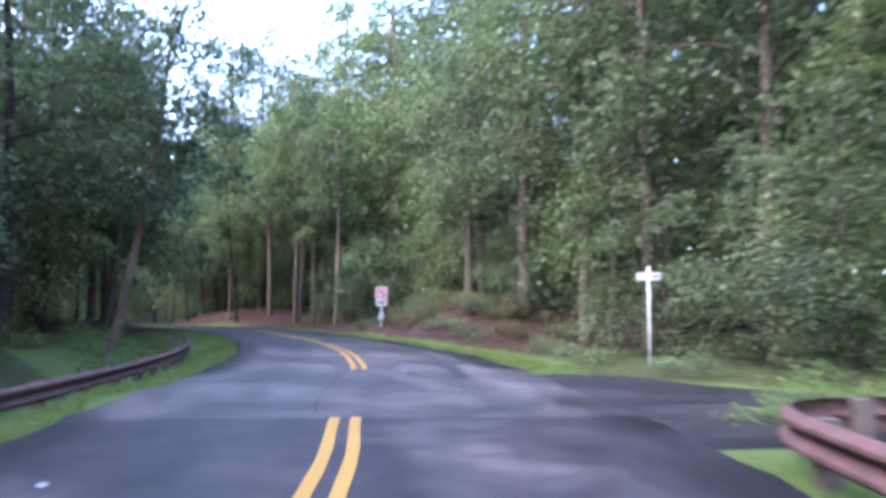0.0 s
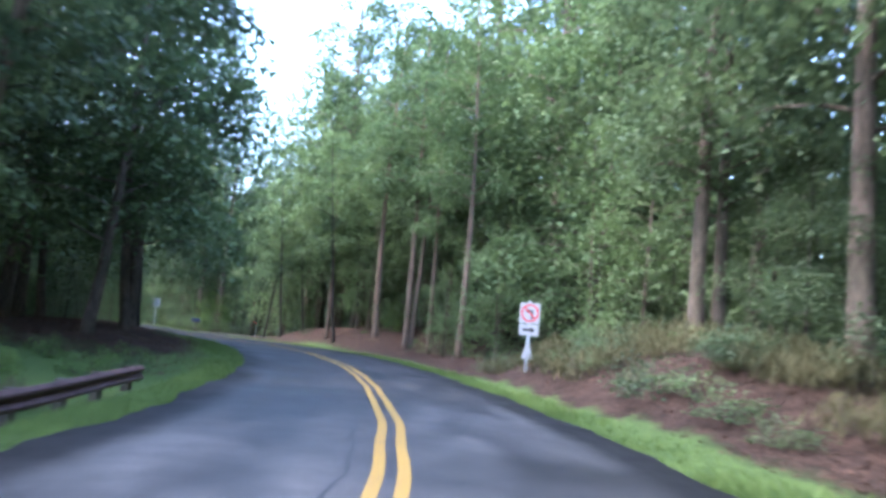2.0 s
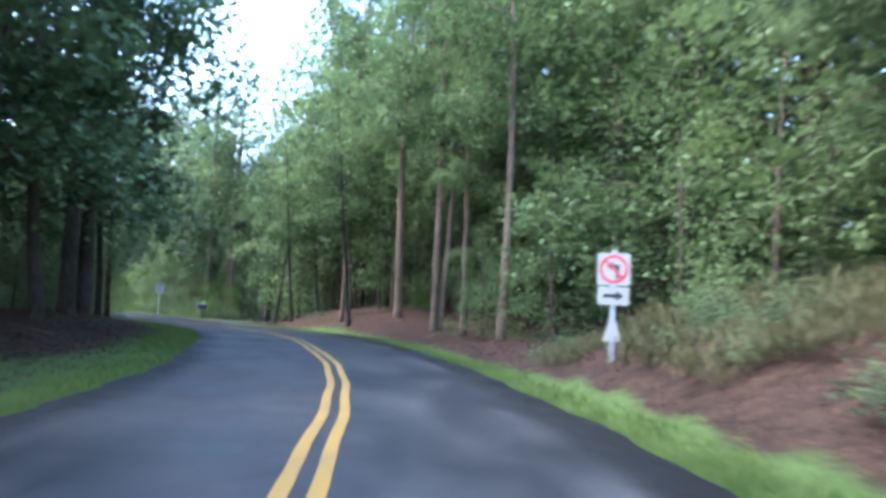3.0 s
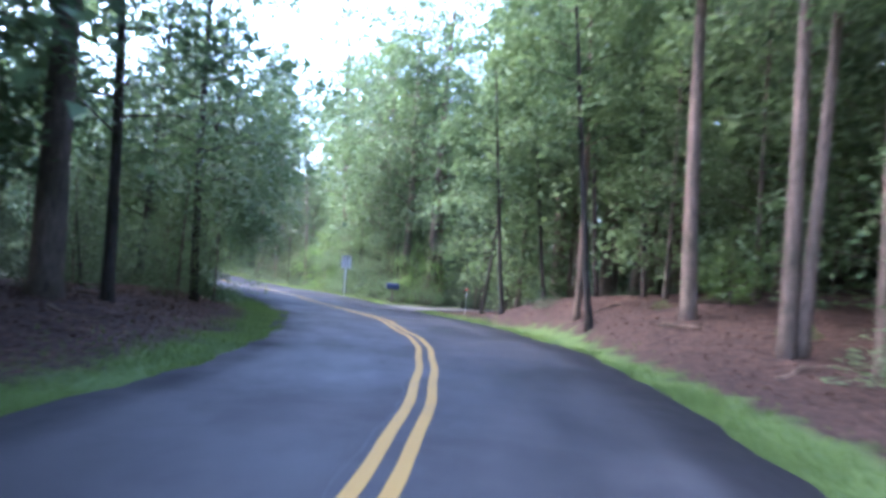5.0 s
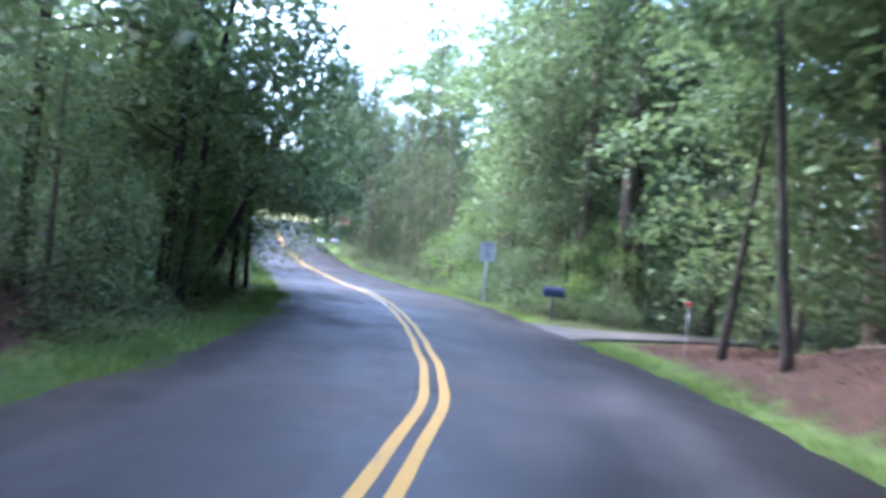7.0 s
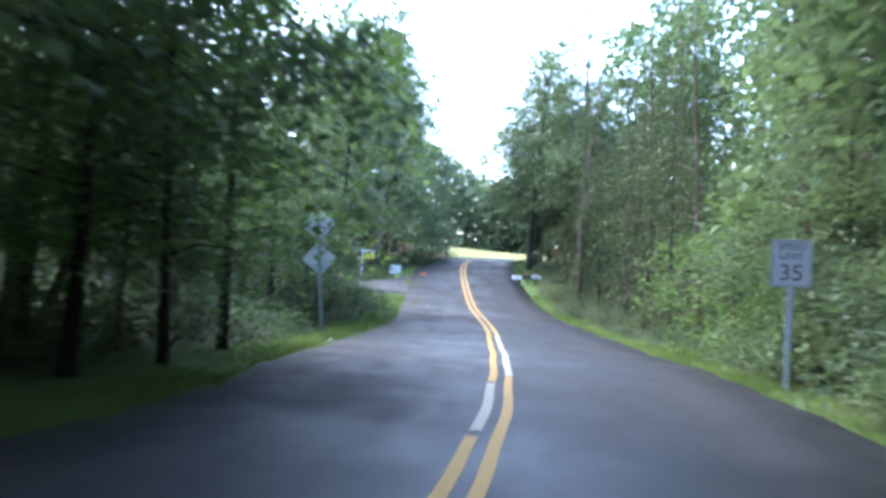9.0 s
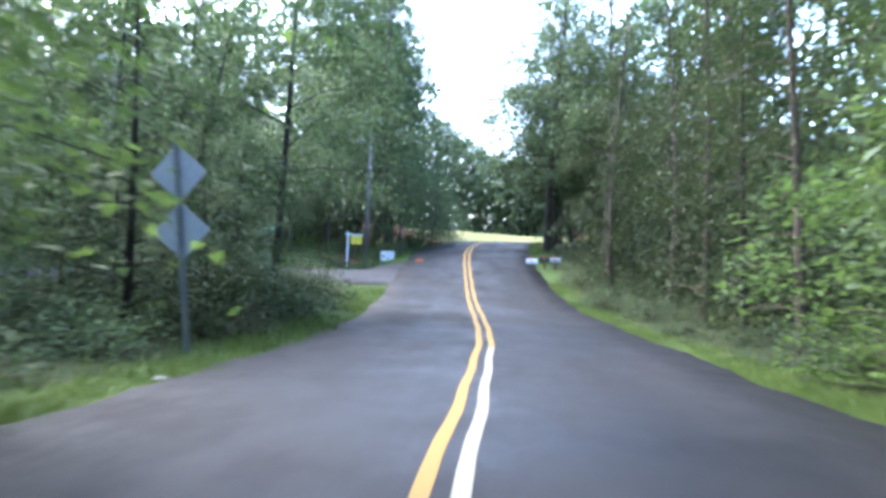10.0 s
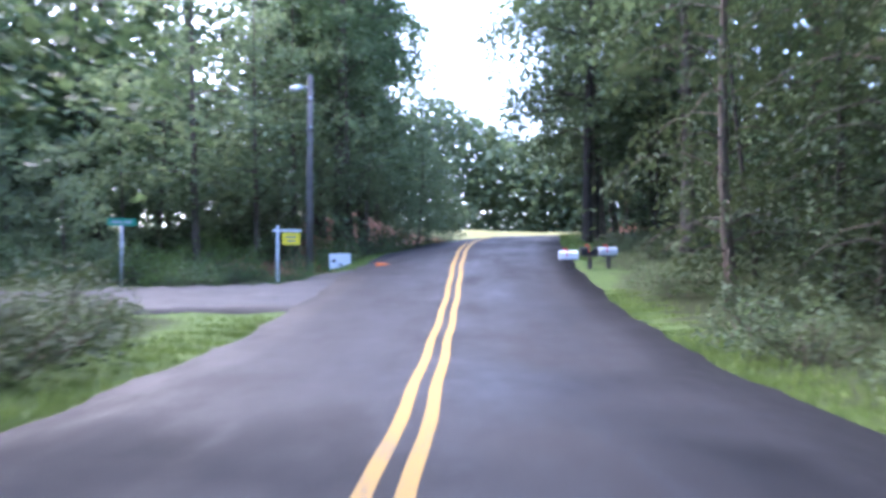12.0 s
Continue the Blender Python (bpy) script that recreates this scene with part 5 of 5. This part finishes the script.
def fallen_branch(x, y, length, turn, seed):
    r = np.random.default_rng(seed)
    g = thing("fallen_branch", (x, y, ground_at(x, y)), "bare grey-brown fallen branch lying on leaf litter", "branch", "fallen branches", turn)
    c, s_ = math.cos(radians(turn)), math.sin(radians(turn))

    def down(px, py, up):
        return (px, py, ground_at(x + c * px - s_ * py, y + s_ * px + c * py) - g.location.z + up)
    bm = bmesh.new()
    line = [down(u * length, 0.12 * math.sin(4 * u + seed), 0.03 + 0.03 * math.sin(5 * u + seed)) for u in np.linspace(-0.5, 0.5, 7)]
    tube(bm, line, np.linspace(0.045, 0.012, 7), 6)
    stem = part("stem", bm, M_BARK_PALE, g, "", True)
    for k in (2, 4, 5):
        bm = bmesh.new()
        a = Vector(line[k])
        side = r.choice([-1, 1]) * r.uniform(0.2, 0.45)
        tube(bm, [a, a + Vector((0.18, side * 0.6, 0.05)), a + Vector((0.34, side, 0.08))], [0.018, 0.012, 0.005], 5)
        part("twig", bm, M_BARK_PALE, stem, "", True)
    return g


for k, (s_, out) in enumerate(((77.5, 2.6), (80.2, 4.0), (82.4, 2.2), (84.6, 3.4), (87.5, 2.4), (90.4, 4.2), (94.0, 2.8), (97.0, 3.6), (70.5, 3.0), (73.6, 4.4))):
    q = on_road(s_, RIGHT_EDGE - out)
    fallen_branch(q[0], q[1], 0.9 + 0.35 * (k % 4), 50 + 47 * k, k)
for k, (s_, out) in enumerate(((78.5, 3.0), (84.5, 4.2), (90.5, 3.4), (66.5, 3.6))):
    q = on_road(s_, LEFT_EDGE + out)
    fallen_branch(q[0], q[1], 1.0 + 0.3 * (k % 3), 20 + 61 * k, 30 + k)


# tawny weeds on the bank behind the no-turn sign
r_weed = np.random.default_rng(23)
for k in range(30):
    q = on_road(r_weed.uniform(49.5, 63), RIGHT_EDGE - r_weed.uniform(2.0, 6.0))
    put_copy((BUSH[4], BUSH[4], BUSH[1], BUSH[4], BUSH[2])[k % 5], q[0], q[1], r_weed.uniform(0, 360), r_weed.uniform(0.5, 1.0))


# ---- guard rails ----
def guard_rail(points, label, height, post_gap=1.9):
    """A rusty two-wave beam along the points, on posts; its waves face the left of its run."""
    rail = thing("guard_rail", (points[0][0], points[0][1], 0.0), label, "guard rail", "guard rails")
    o = Vector((points[0][0], points[0][1], 0))
    pts = spline([(x, y, 0) for x, y in points], 0.3)
    z = ground_height(pts[:, :2])
    for _ in range(30):
        z[1:-1] = (z[:-2] + 2 * z[1:-1] + z[2:]) / 4
    tang = np.gradient(pts[:, :2], axis=0)
    tang /= np.linalg.norm(tang, axis=1)[:, None]
    nrm = np.stack([-tang[:, 1], tang[:, 0]], -1)
    prof = [(0.0, 0.155), (0.02, 0.15), (0.08, 0.105), (0.08, 0.07), (0.02, 0.02), (0.0, 0.0), (0.02, -0.02), (0.08, -0.07), (0.08, -0.105), (0.02, -0.15), (0.0, -0.155)]
    shell = prof + [(d - 0.006, h) for d, h in prof[::-1]]
    bm = bmesh.new()
    rings = [[bm.verts.new((p[0] + n_[0] * d - o.x, p[1] + n_[1] * d - o.y, zz + height + h)) for d, h in shell] for p, n_, zz in zip(pts, nrm, z)]
    for a, b in zip(rings, rings[1:]):
        for k in range(len(shell)):
            j = (k + 1) % len(shell)
            bm.faces.new((a[k], a[j], b[j], b[k]))
    bm.faces.new(rings[0])
    bm.faces.new(rings[-1][::-1])
    part("beam", bm, M_RUST, rail, "rusty corrugated steel beam")
    along = np.r_[0, np.cumsum(np.linalg.norm(np.diff(pts[:, :2], axis=0), axis=1))]
    for a in np.arange(0.6, along[-1], post_gap):
        k = int(np.searchsorted(along, a))
        bm = bmesh.new()
        box(bm, pts[k, 0] - nrm[k, 0] * 0.1 - o.x, pts[k, 1] - nrm[k, 1] * 0.1 - o.y, z[k] + height / 2 - 0.12, 0.16, 0.16, height + 0.55, 0.01)
        part("post", bm, M_POST, rail, "weathered wooden post")
    return rail


def beside(s, lat):
    p = on_road(s, lat)
    return (p[0], p[1])


guard_rail([beside(s, 4.75) for s in (54, 49, 44, 39, 34, 29, 24, 18, 8)], "long rusty guard rail below the road shoulder", 0.36)
guard_rail([(2.75, -8.0), (2.6, 0.0), (2.55, 3.6), (2.62, 5.4), (2.76, 6.6), (3.15, 7.35), (4.1, 7.6), (6.5, 7.05), (10.0, 6.25)], "rusty guard rail curving round the grassy corner", 0.37)


# ---- signs ----
def post_pipe(parent, height, material_, r=0.03, base=-0.4, x=0.0, y=0.0, name="post"):
    bm = bmesh.new()
    tube(bm, [(x, y, base), (x, y, height)], [r, r], 10)
    return part(name, bm, material_, parent, "", True)


def u_post(parent, height, material_, name="post"):
    bm = bmesh.new()
    box(bm, 0, 0.012, height / 2 - 0.2, 0.05, 0.006, height + 0.4)
    for sx in (-1, 1):
        box(bm, sx * 0.028, 0.028, height / 2 - 0.2, 0.006, 0.035, height + 0.4)
        box(bm, sx * 0.04, 0.044, height / 2 - 0.2, 0.022, 0.005, height + 0.4)
    return part(name, bm, material_, parent)


def sign_plate(parent, outline, y, material_, label="", name="panel", depth=0.006):
    bm = bmesh.new()
    plate(bm, outline, depth)
    ob = part(name, bm, material_, parent, label)
    ob.location.y = y
    return ob


def bolt(parent, x, y, z):
    bm = bmesh.new()
    tube(bm, [(x, y - 0.006, z), (x, y + 0.004, z)], [0.01, 0.012], 6)
    part("bolt", bm, M_GALV, parent)


def facing(x, y, tx, ty):
    """Turn of a sign at x, y whose face (-y) looks to tx, ty."""
    return math.degrees(math.atan2(tx - x, -(ty - y)))


def stand(name, x, y, label, category, towards, group=""):
    return thing(name, (x, y, ground_at(x, y)), label, category, group, facing(x, y, *towards))


def arrow(length, thick, head):
    return [(-length / 2, -thick / 2), (length / 2 - head, -thick / 2), (length / 2 - head, -head * 0.7), (length / 2, 0), (length / 2 - head, head * 0.7), (length / 2 - head, thick / 2), (-length / 2, thick / 2)]


def shift(outline, dx, dz, turn=0.0):
    c, s_ = math.cos(radians(turn)), math.sin(radians(turn))
    return [(x * c - z * s_ + dx, x * s_ + z * c + dz) for x, z in outline]


# white direction sign at the first side road
g = stand("direction_sign", 4.57, 18.4, "small white arrow sign on a slim white post", "road sign", (0, 2), "road signs")
gz = 2.22 - ground_at(4.57, 18.4)
post_pipe(g, gz, M_WHITE_POST, 0.019)
panel = sign_plate(g, rounded(0.52, 0.17, 0.015, 0.0, gz - 0.22), -0.04, M_WHITE)
sign_plate(panel, shift(arrow(0.15, 0.03, 0.06), 0.15, gz - 0.22), -0.005, M_BLACK, "black arrow", "arrow", 0.003)
for k, w in enumerate((0.1, 0.12)):
    sign_plate(panel, rounded(w, 0.035, 0.005, -0.17 + 0.13 * k, gz - 0.22), -0.005, M_GREY_INK, "", "print_bar", 0.003)

# no-turn sign with arrow plaque
NS = (-3.2, 43.2)
g = stand("no_turn_sign", *NS, "white no-left-turn sign with red ring and arrow plaque", "road sign", (-1.5, 20), "road signs")
gb = ground_at(*NS)
u_post(g, 2.5 - gb, M_GALV)
face = sign_plate(g, rounded(0.61, 0.61, 0.04, 0, 2.43 - gb - 0.305), -0.012, M_WHITE)
cz = 2.43 - gb - 0.305
ring_out = [(0.27 * math.cos(a), 0.27 * math.sin(a)) for a in np.linspace(0, 2 * math.pi, 40, endpoint=False)]
bm = bmesh.new()
outer = [bm.verts.new((x, -0.006, cz + z)) for x, z in ring_out]
inner = [bm.verts.new((x * 0.8, -0.006, cz + z * 0.8)) for x, z in ring_out]
for k in range(40):
    j = (k + 1) % 40
    bm.faces.new((outer[k], outer[j], inner[j], inner[k]))
part("red_ring", bm, M_RED, face, "red prohibition ring")
sign_plate(face, shift(rounded(0.46, 0.05, 0.004), 0, cz, -45), -0.009, M_RED, "red diagonal bar", "diagonal_bar", 0.003)
sign_plate(face, shift(rounded(0.06, 0.26, 0.005), 0.07, cz - 0.05), -0.006, M_BLACK, "black arrow stem", "arrow_stem", 0.003)
sign_plate(face, shift(arrow(0.24, 0.055, 0.11), -0.02, cz + 0.06, 180), -0.0055, M_BLACK, "black left arrow", "arrow", 0.003)
plaque = sign_plate(g, rounded(0.58, 0.34, 0.03, 0, 1.62 - gb), -0.012, M_WHITE, "white arrow plaque", "plaque")
sign_plate(plaque, shift(arrow(0.38, 0.07, 0.14), 0, 1.62 - gb), -0.005, M_BLACK, "black right arrow", "arrow", 0.003)
for z in (2.33 - gb, 1.95 - gb, 1.72 - gb, 1.52 - gb):
    bolt(g, 0, -0.014, z)
# white tapered panel low on the same post
bm = bmesh.new()
plate(bm, [(-0.17, 0.76 - gb), (0.17, 0.76 - gb), (0.05, 1.2 - gb), (-0.05, 1.2 - gb)], 0.012)
flap = part("tapered_panel", bm, M_WHITE, g, "white tapered marker panel")
flap.location.y = -0.02

# speed limit sign
SL = (-39.1, 86.2)
g = stand("speed_limit_sign", *SL, "white rectangular speed limit sign on steel post", "road sign", (-28, 74), "road signs")
gb = ground_at(*SL)
u_post(g, 2.3 - gb, M_GALV)
face = sign_plate(g, rounded(0.61, 0.76, 0.04, 0, 1.95 - gb), -0.012, M_WHITE)
sign_plate(face, rounded(0.575, 0.725, 0.035, 0, 1.95 - gb), -0.0035, M_BLACK, "black border line", "border", 0.002)
sign_plate(face, rounded(0.555, 0.705, 0.03, 0, 1.95 - gb), -0.0045, M_WHITE, "white field", "field", 0.003)
letters("SPEED", 0.155, face, (0, -0.008, 2.21 - gb), M_BLACK)
letters("LIMIT", 0.155, face, (0, -0.008, 2.06 - gb), M_BLACK)
letters("35", 0.36, face, (0, -0.008, 1.79 - gb), M_BLACK, "numerals")
bolt(g, 0, -0.014, 2.28 - gb)
bolt(g, 0, -0.014, 1.62 - gb)

# two diamond signs, seen from behind
DIA = (-50.05, 82.63)
g = stand("diamond_sign", *DIA, "two grey-backed diamond warning signs on one post", "road sign", (-75, 96), "road signs")
gb = ground_at(*DIA)
u_post(g, 3.15 - gb, M_GALV)
g.matrix_basis = g.matrix_basis @ pose(0, 0, 0, 0, 6, 0)
for z in (2.67, 1.8):
    p = sign_plate(g, shift(rounded(0.61, 0.61, 0.04), 0, z - gb, 45), -0.012, M_SIGN_BACK, "bare grey aluminium back")
    bolt(p, 0, 0.006, z - gb + 0.25)
    bolt(p, 0, 0.006, z - gb - 0.25)

# green street name sign
GS = (-75.7, 90.9)
g = stand("street_name_sign", *GS, "green street name blade on a thin steel post", "road sign", (-52, 89), "road signs")
gb = ground_at(*GS)
post_pipe(g, 3.35 - gb, M_GALV, 0.03)
p = sign_plate(g, rounded(0.75, 0.2, 0.02, 0, 3.42 - gb), 0, M_GREEN_SIGN)
for k, w in enumerate((0.28, 0.2)):
    sign_plate(p, rounded(w, 0.07, 0.008, -0.14 + 0.3 * k, 3.42 - gb), -0.006, M_WHITE, "", "print_bar", 0.003)

# yellow hanging sign
YS = (-79.3, 96.25)
g = stand("hanging_sign", *YS, "yellow panel hanging from a white wooden arm post", "yard sign", (-52, 89), "yard signs")
gb = ground_at(*YS)
bm = bmesh.new()
box(bm, 0, 0, 0.6 + 0.5 * (3.75 - gb) - 0.6, 0.1, 0.1, 3.75 - gb + 0.4, 0.012)
bmesh.ops.translate(bm, vec=(0, 0, -0.2), verts=bm.verts)
part("post", bm, M_WHITE_POST, g, "white wooden post")
bm = bmesh.new()
box(bm, 0.32, 0, 3.58 - gb, 1.0, 0.07, 0.08, 0.01)
part("arm", bm, M_WHITE_POST, g, "white wooden arm")
face = sign_plate(g, rounded(0.6, 0.42, 0.01, 0.46, 3.3 - gb), 0, M_YELLOW_SIGN, "yellow panel", depth=0.012)
for k in range(2):
    sign_plate(face, rounded(0.36 - 0.1 * k, 0.05, 0.005, 0.46, 3.36 - 0.14 * k - gb), -0.009, M_GREY_INK, "", "print_bar", 0.003)
for x in (0.24, 0.68):
    post_pipe(g, 3.56 - gb, M_GALV, 0.006, 3.5 - gb, x, 0, "hook")

# white board sign
WH = (-78.35, 98.2)
g = stand("board_sign", *WH, "low white board sign on short legs in grass", "yard sign", (-52, 90), "yard signs")
gb = ground_at(*WH)
face = sign_plate(g, rounded(0.72, 0.52, 0.01, 0, 2.5 - gb), 0, M_WHITE_POST, "white board", depth=0.02)
sign_plate(face, rounded(0.13, 0.1, 0.01, -0.22, 2.5 - gb), -0.013, M_BLACK, "", "print_mark", 0.004)
sign_plate(face, rounded(0.16, 0.07, 0.01, 0.02, 2.38 - gb), -0.013, M_GREY_INK, "", "print_bar", 0.004)
for x in (-0.35, 0.33):
    bm = bmesh.new()
    box(bm, x, 0.025, (2.72 - gb) / 2 - 0.15, 0.04, 0.04, 2.72 - gb + 0.3, 0.004)
    part("leg", bm, M_WHITE_POST, g)

# orange marker in the verge
g = stand("orange_marker", -74.2, 98.2, "small orange plastic marker lying in the grass", "marker", (-52, 90))
bm = bmesh.new()
tube(bm, [(-0.22, 0, 0.1), (-0.1, 0, 0.12), (0.1, 0, 0.1), (0.24, 0, 0.05)], [0.08, 0.07, 0.045, 0.02], 10)
part("cone_body", bm, M_ORANGE, g, "", True)
bm = bmesh.new()
box(bm, -0.25, 0, 0.09, 0.03, 0.2, 0.2, 0.008)
part("cone_base", bm, M_ORANGE, g)


# slim stake with a red reflector beside the driveway
g = stand("reflector_stake", -25.94, 77.27, "thin grey stake with a round red reflector", "marker", (-21, 66))
gb = ground_at(-25.94, 77.27)
post_pipe(g, 1.02 - gb, M_GALV, 0.008)
bm = bmesh.new()
tube(bm, [(0, -0.012, 0.94 - gb), (0, -0.022, 0.94 - gb), (0, -0.03, 0.94 - gb)], [0.05, 0.05, 0.04], 16)
part("reflector", bm, M_RED, g, "round red reflector")

# bare dark post on the far side of the driveway
g = stand("driveway_post", -30.1, 86.2, "bare dark wooden post beside the driveway", "post", (-21, 66))
bm = bmesh.new()
tube(bm, [(0, 0, -0.3), (0, 0, 0.6), (0.02, 0, 1.25), (0.02, 0, 1.28)], [0.075, 0.07, 0.068, 0.055], 10)
part("shaft", bm, M_POST, g, "", True)


# ---- mailboxes ----
def mailbox(x, y, towards, label, material_, height=1.05, post_m=None, size=1.0, flag=True):
    g = stand("mailbox", x, y, label, "mailbox", towards, "mailboxes")
    bm = bmesh.new()
    box(bm, 0, 0, height / 2 - 0.2, 0.1, 0.1, height + 0.3, 0.008)
    part("post", bm, post_m or M_POST, g, "square wooden post")
    w, l, h = 0.2 * size, 0.52 * size, 0.24 * size
    outline = [(-w / 2, 0), (w / 2, 0)] + [(w / 2 * math.cos(a), h - w / 2 + w / 2 * math.sin(a)) for a in np.linspace(0, math.pi, 9)]
    bm = bmesh.new()
    plate(bm, outline, l)
    b = part("body", bm, material_, g, "rounded metal box")
    b.location = (0, 0, height)
    bm = bmesh.new()
    plate(bm, [(x_ * 1.04, z_ * 1.03) for x_, z_ in outline], 0.02)
    d = part("door", bm, material_, b)
    d.location.y = -l / 2 - 0.01
    bm = bmesh.new()
    box(bm, 0, 0, -0.02, w * 0.9, l * 0.9, 0.03, 0.004)
    k = part("shelf", bm, post_m or M_POST, g)
    k.location = (0, 0, height)
    if flag:
        bm = bmesh.new()
        box(bm, w / 2 + 0.012, -0.05, h * 0.75, 0.008, 0.03, 0.2, 0.002)
        box(bm, w / 2 + 0.012, -0.1, h * 0.75 + 0.1, 0.008, 0.12, 0.05, 0.002)
        part("flag", bm, M_RED, b, "red flag")
    return g


mailbox(-33.9, 83.6, (-38, 80), "large dark blue mailbox on a post by the driveway", M_BLUE, 0.75, M_POST, 1.3, False)
mailbox(-69.45, 101.6, (-71, 99), "white mailbox on a short wooden post", M_WHITE_POST, 0.34, M_POST, 0.95)
mailbox(-69.75, 102.5, (-71, 99), "dark mailbox with red flag on a post", M_BLACK, 0.34, M_POST, 0.95)
mailbox(-69.45, 102.9, (-71, 99), "pale grey mailbox beside a dark one", M_LAMP, 0.34, M_POST, 0.9)


# ---- utility poles and cables ----
def utility_pole(x, y, top, label, lamp_way):
    z = ground_at(x, y)
    g = thing("utility_pole", (x, y, z), label, "utility pole", "utility poles")
    bm = bmesh.new()
    h = top - z
    tube(bm, [(0, 0, -0.5), (0, 0, h * 0.5), (0.04, 0.02, h)], [0.15, 0.125, 0.1], 12)
    part("pole", bm, M_POLE, g, "grey weathered wooden pole", True)
    w = Vector((*lamp_way, 0)).normalized()
    bm = bmesh.new()
    a = Vector((0.04, 0.02, h - 0.5))
    tube(bm, [a, a + w * 0.25 + Vector((0, 0, 0.12)), a + w * 0.5 + Vector((0, 0, 0.14))], [0.03, 0.03, 0.025], 8)
    arm = part("lamp_arm", bm, M_GALV, g, "", True)
    bm = bmesh.new()
    c = a + w * 0.62 + Vector((0, 0, 0.1))
    tube(bm, [c - w * 0.25, c - w * 0.1, c + w * 0.2, c + w * 0.32], [0.06, 0.13, 0.12, 0.03], 12)
    part("lamp_head", bm, M_LAMP, arm, "pale street lamp head", True)
    for k in range(2):
        bm = bmesh.new()
        p = Vector((0.14, 0.0, h - 0.9 - 1.1 * k))
        tube(bm, [p, p + Vector((0, 0, 0.06)), p + Vector((0, 0, 0.12))], [0.05, 0.06, 0.03], 10)
        part("insulator", bm, M_LAMP, g, "", True)
    return g


utility_pole(-79.8, 97.55, 9.3, "grey wooden utility pole with a street lamp", (-0.8, -0.6))
utility_pole(-81.5, 84.3, 12.2, "tall wooden utility pole with a lamp arm", (-0.5, -0.85))


def cable(a, b, sag, label):
    a, b = Vector(a), Vector(b)
    bm = bmesh.new()
    pts = []
    for k in range(17):
        t = k / 16
        pts.append(a.lerp(b, t) - Vector((0, 0, sag * 4 * t * (1 - t))))
    tube(bm, pts, [0.009] * 17, 5)
    tagged(part("cable", bm, M_CABLE, None, "", True), label, "cable", "overhead cables")


cable((-79.8, 97.55, 8.4), (-81.5, 84.3, 9.6), 0.5, "thin grey overhead cable between the poles")
cable((-79.8, 97.55, 7.3), (-81.5, 84.3, 8.5), 0.5, "thin grey overhead cable between the poles")
cable((-81.5, 84.3, 11.4), (-54.0, 109.0, 9.4), 0.8, "thin grey overhead cable crossing the road")
cable((-81.5, 84.3, 10.4), (-54.0, 109.0, 8.5), 0.8, "thin grey overhead cable crossing the road")

# ---- litter ----
for x, y, w in ((-2.7, 5.7, 0.05), (-51.5, 84.3, 0.18), (-47.2, 81.8, 0.18)):
    bm = bmesh.new()
    bmesh.ops.create_grid(bm, x_segments=4, y_segments=4, size=w / 2)
    for v in bm.verts:
        v.co.z = 0.012 + 0.008 * math.sin(v.co.x * 40 + x) + 0.006 * math.cos(v.co.y * 50)
    ob = part("paper_scrap", bm, M_PAPER)
    s_, lat_, z_ = road_frame([(x, y)])
    ob.location = (x, y, (z_[0] if RIGHT_EDGE < lat_[0] < LEFT_EDGE else ground_at(x, y)) + 0.01)
    tagged(ob, "crumpled white scrap of paper", "litter", "paper scraps")
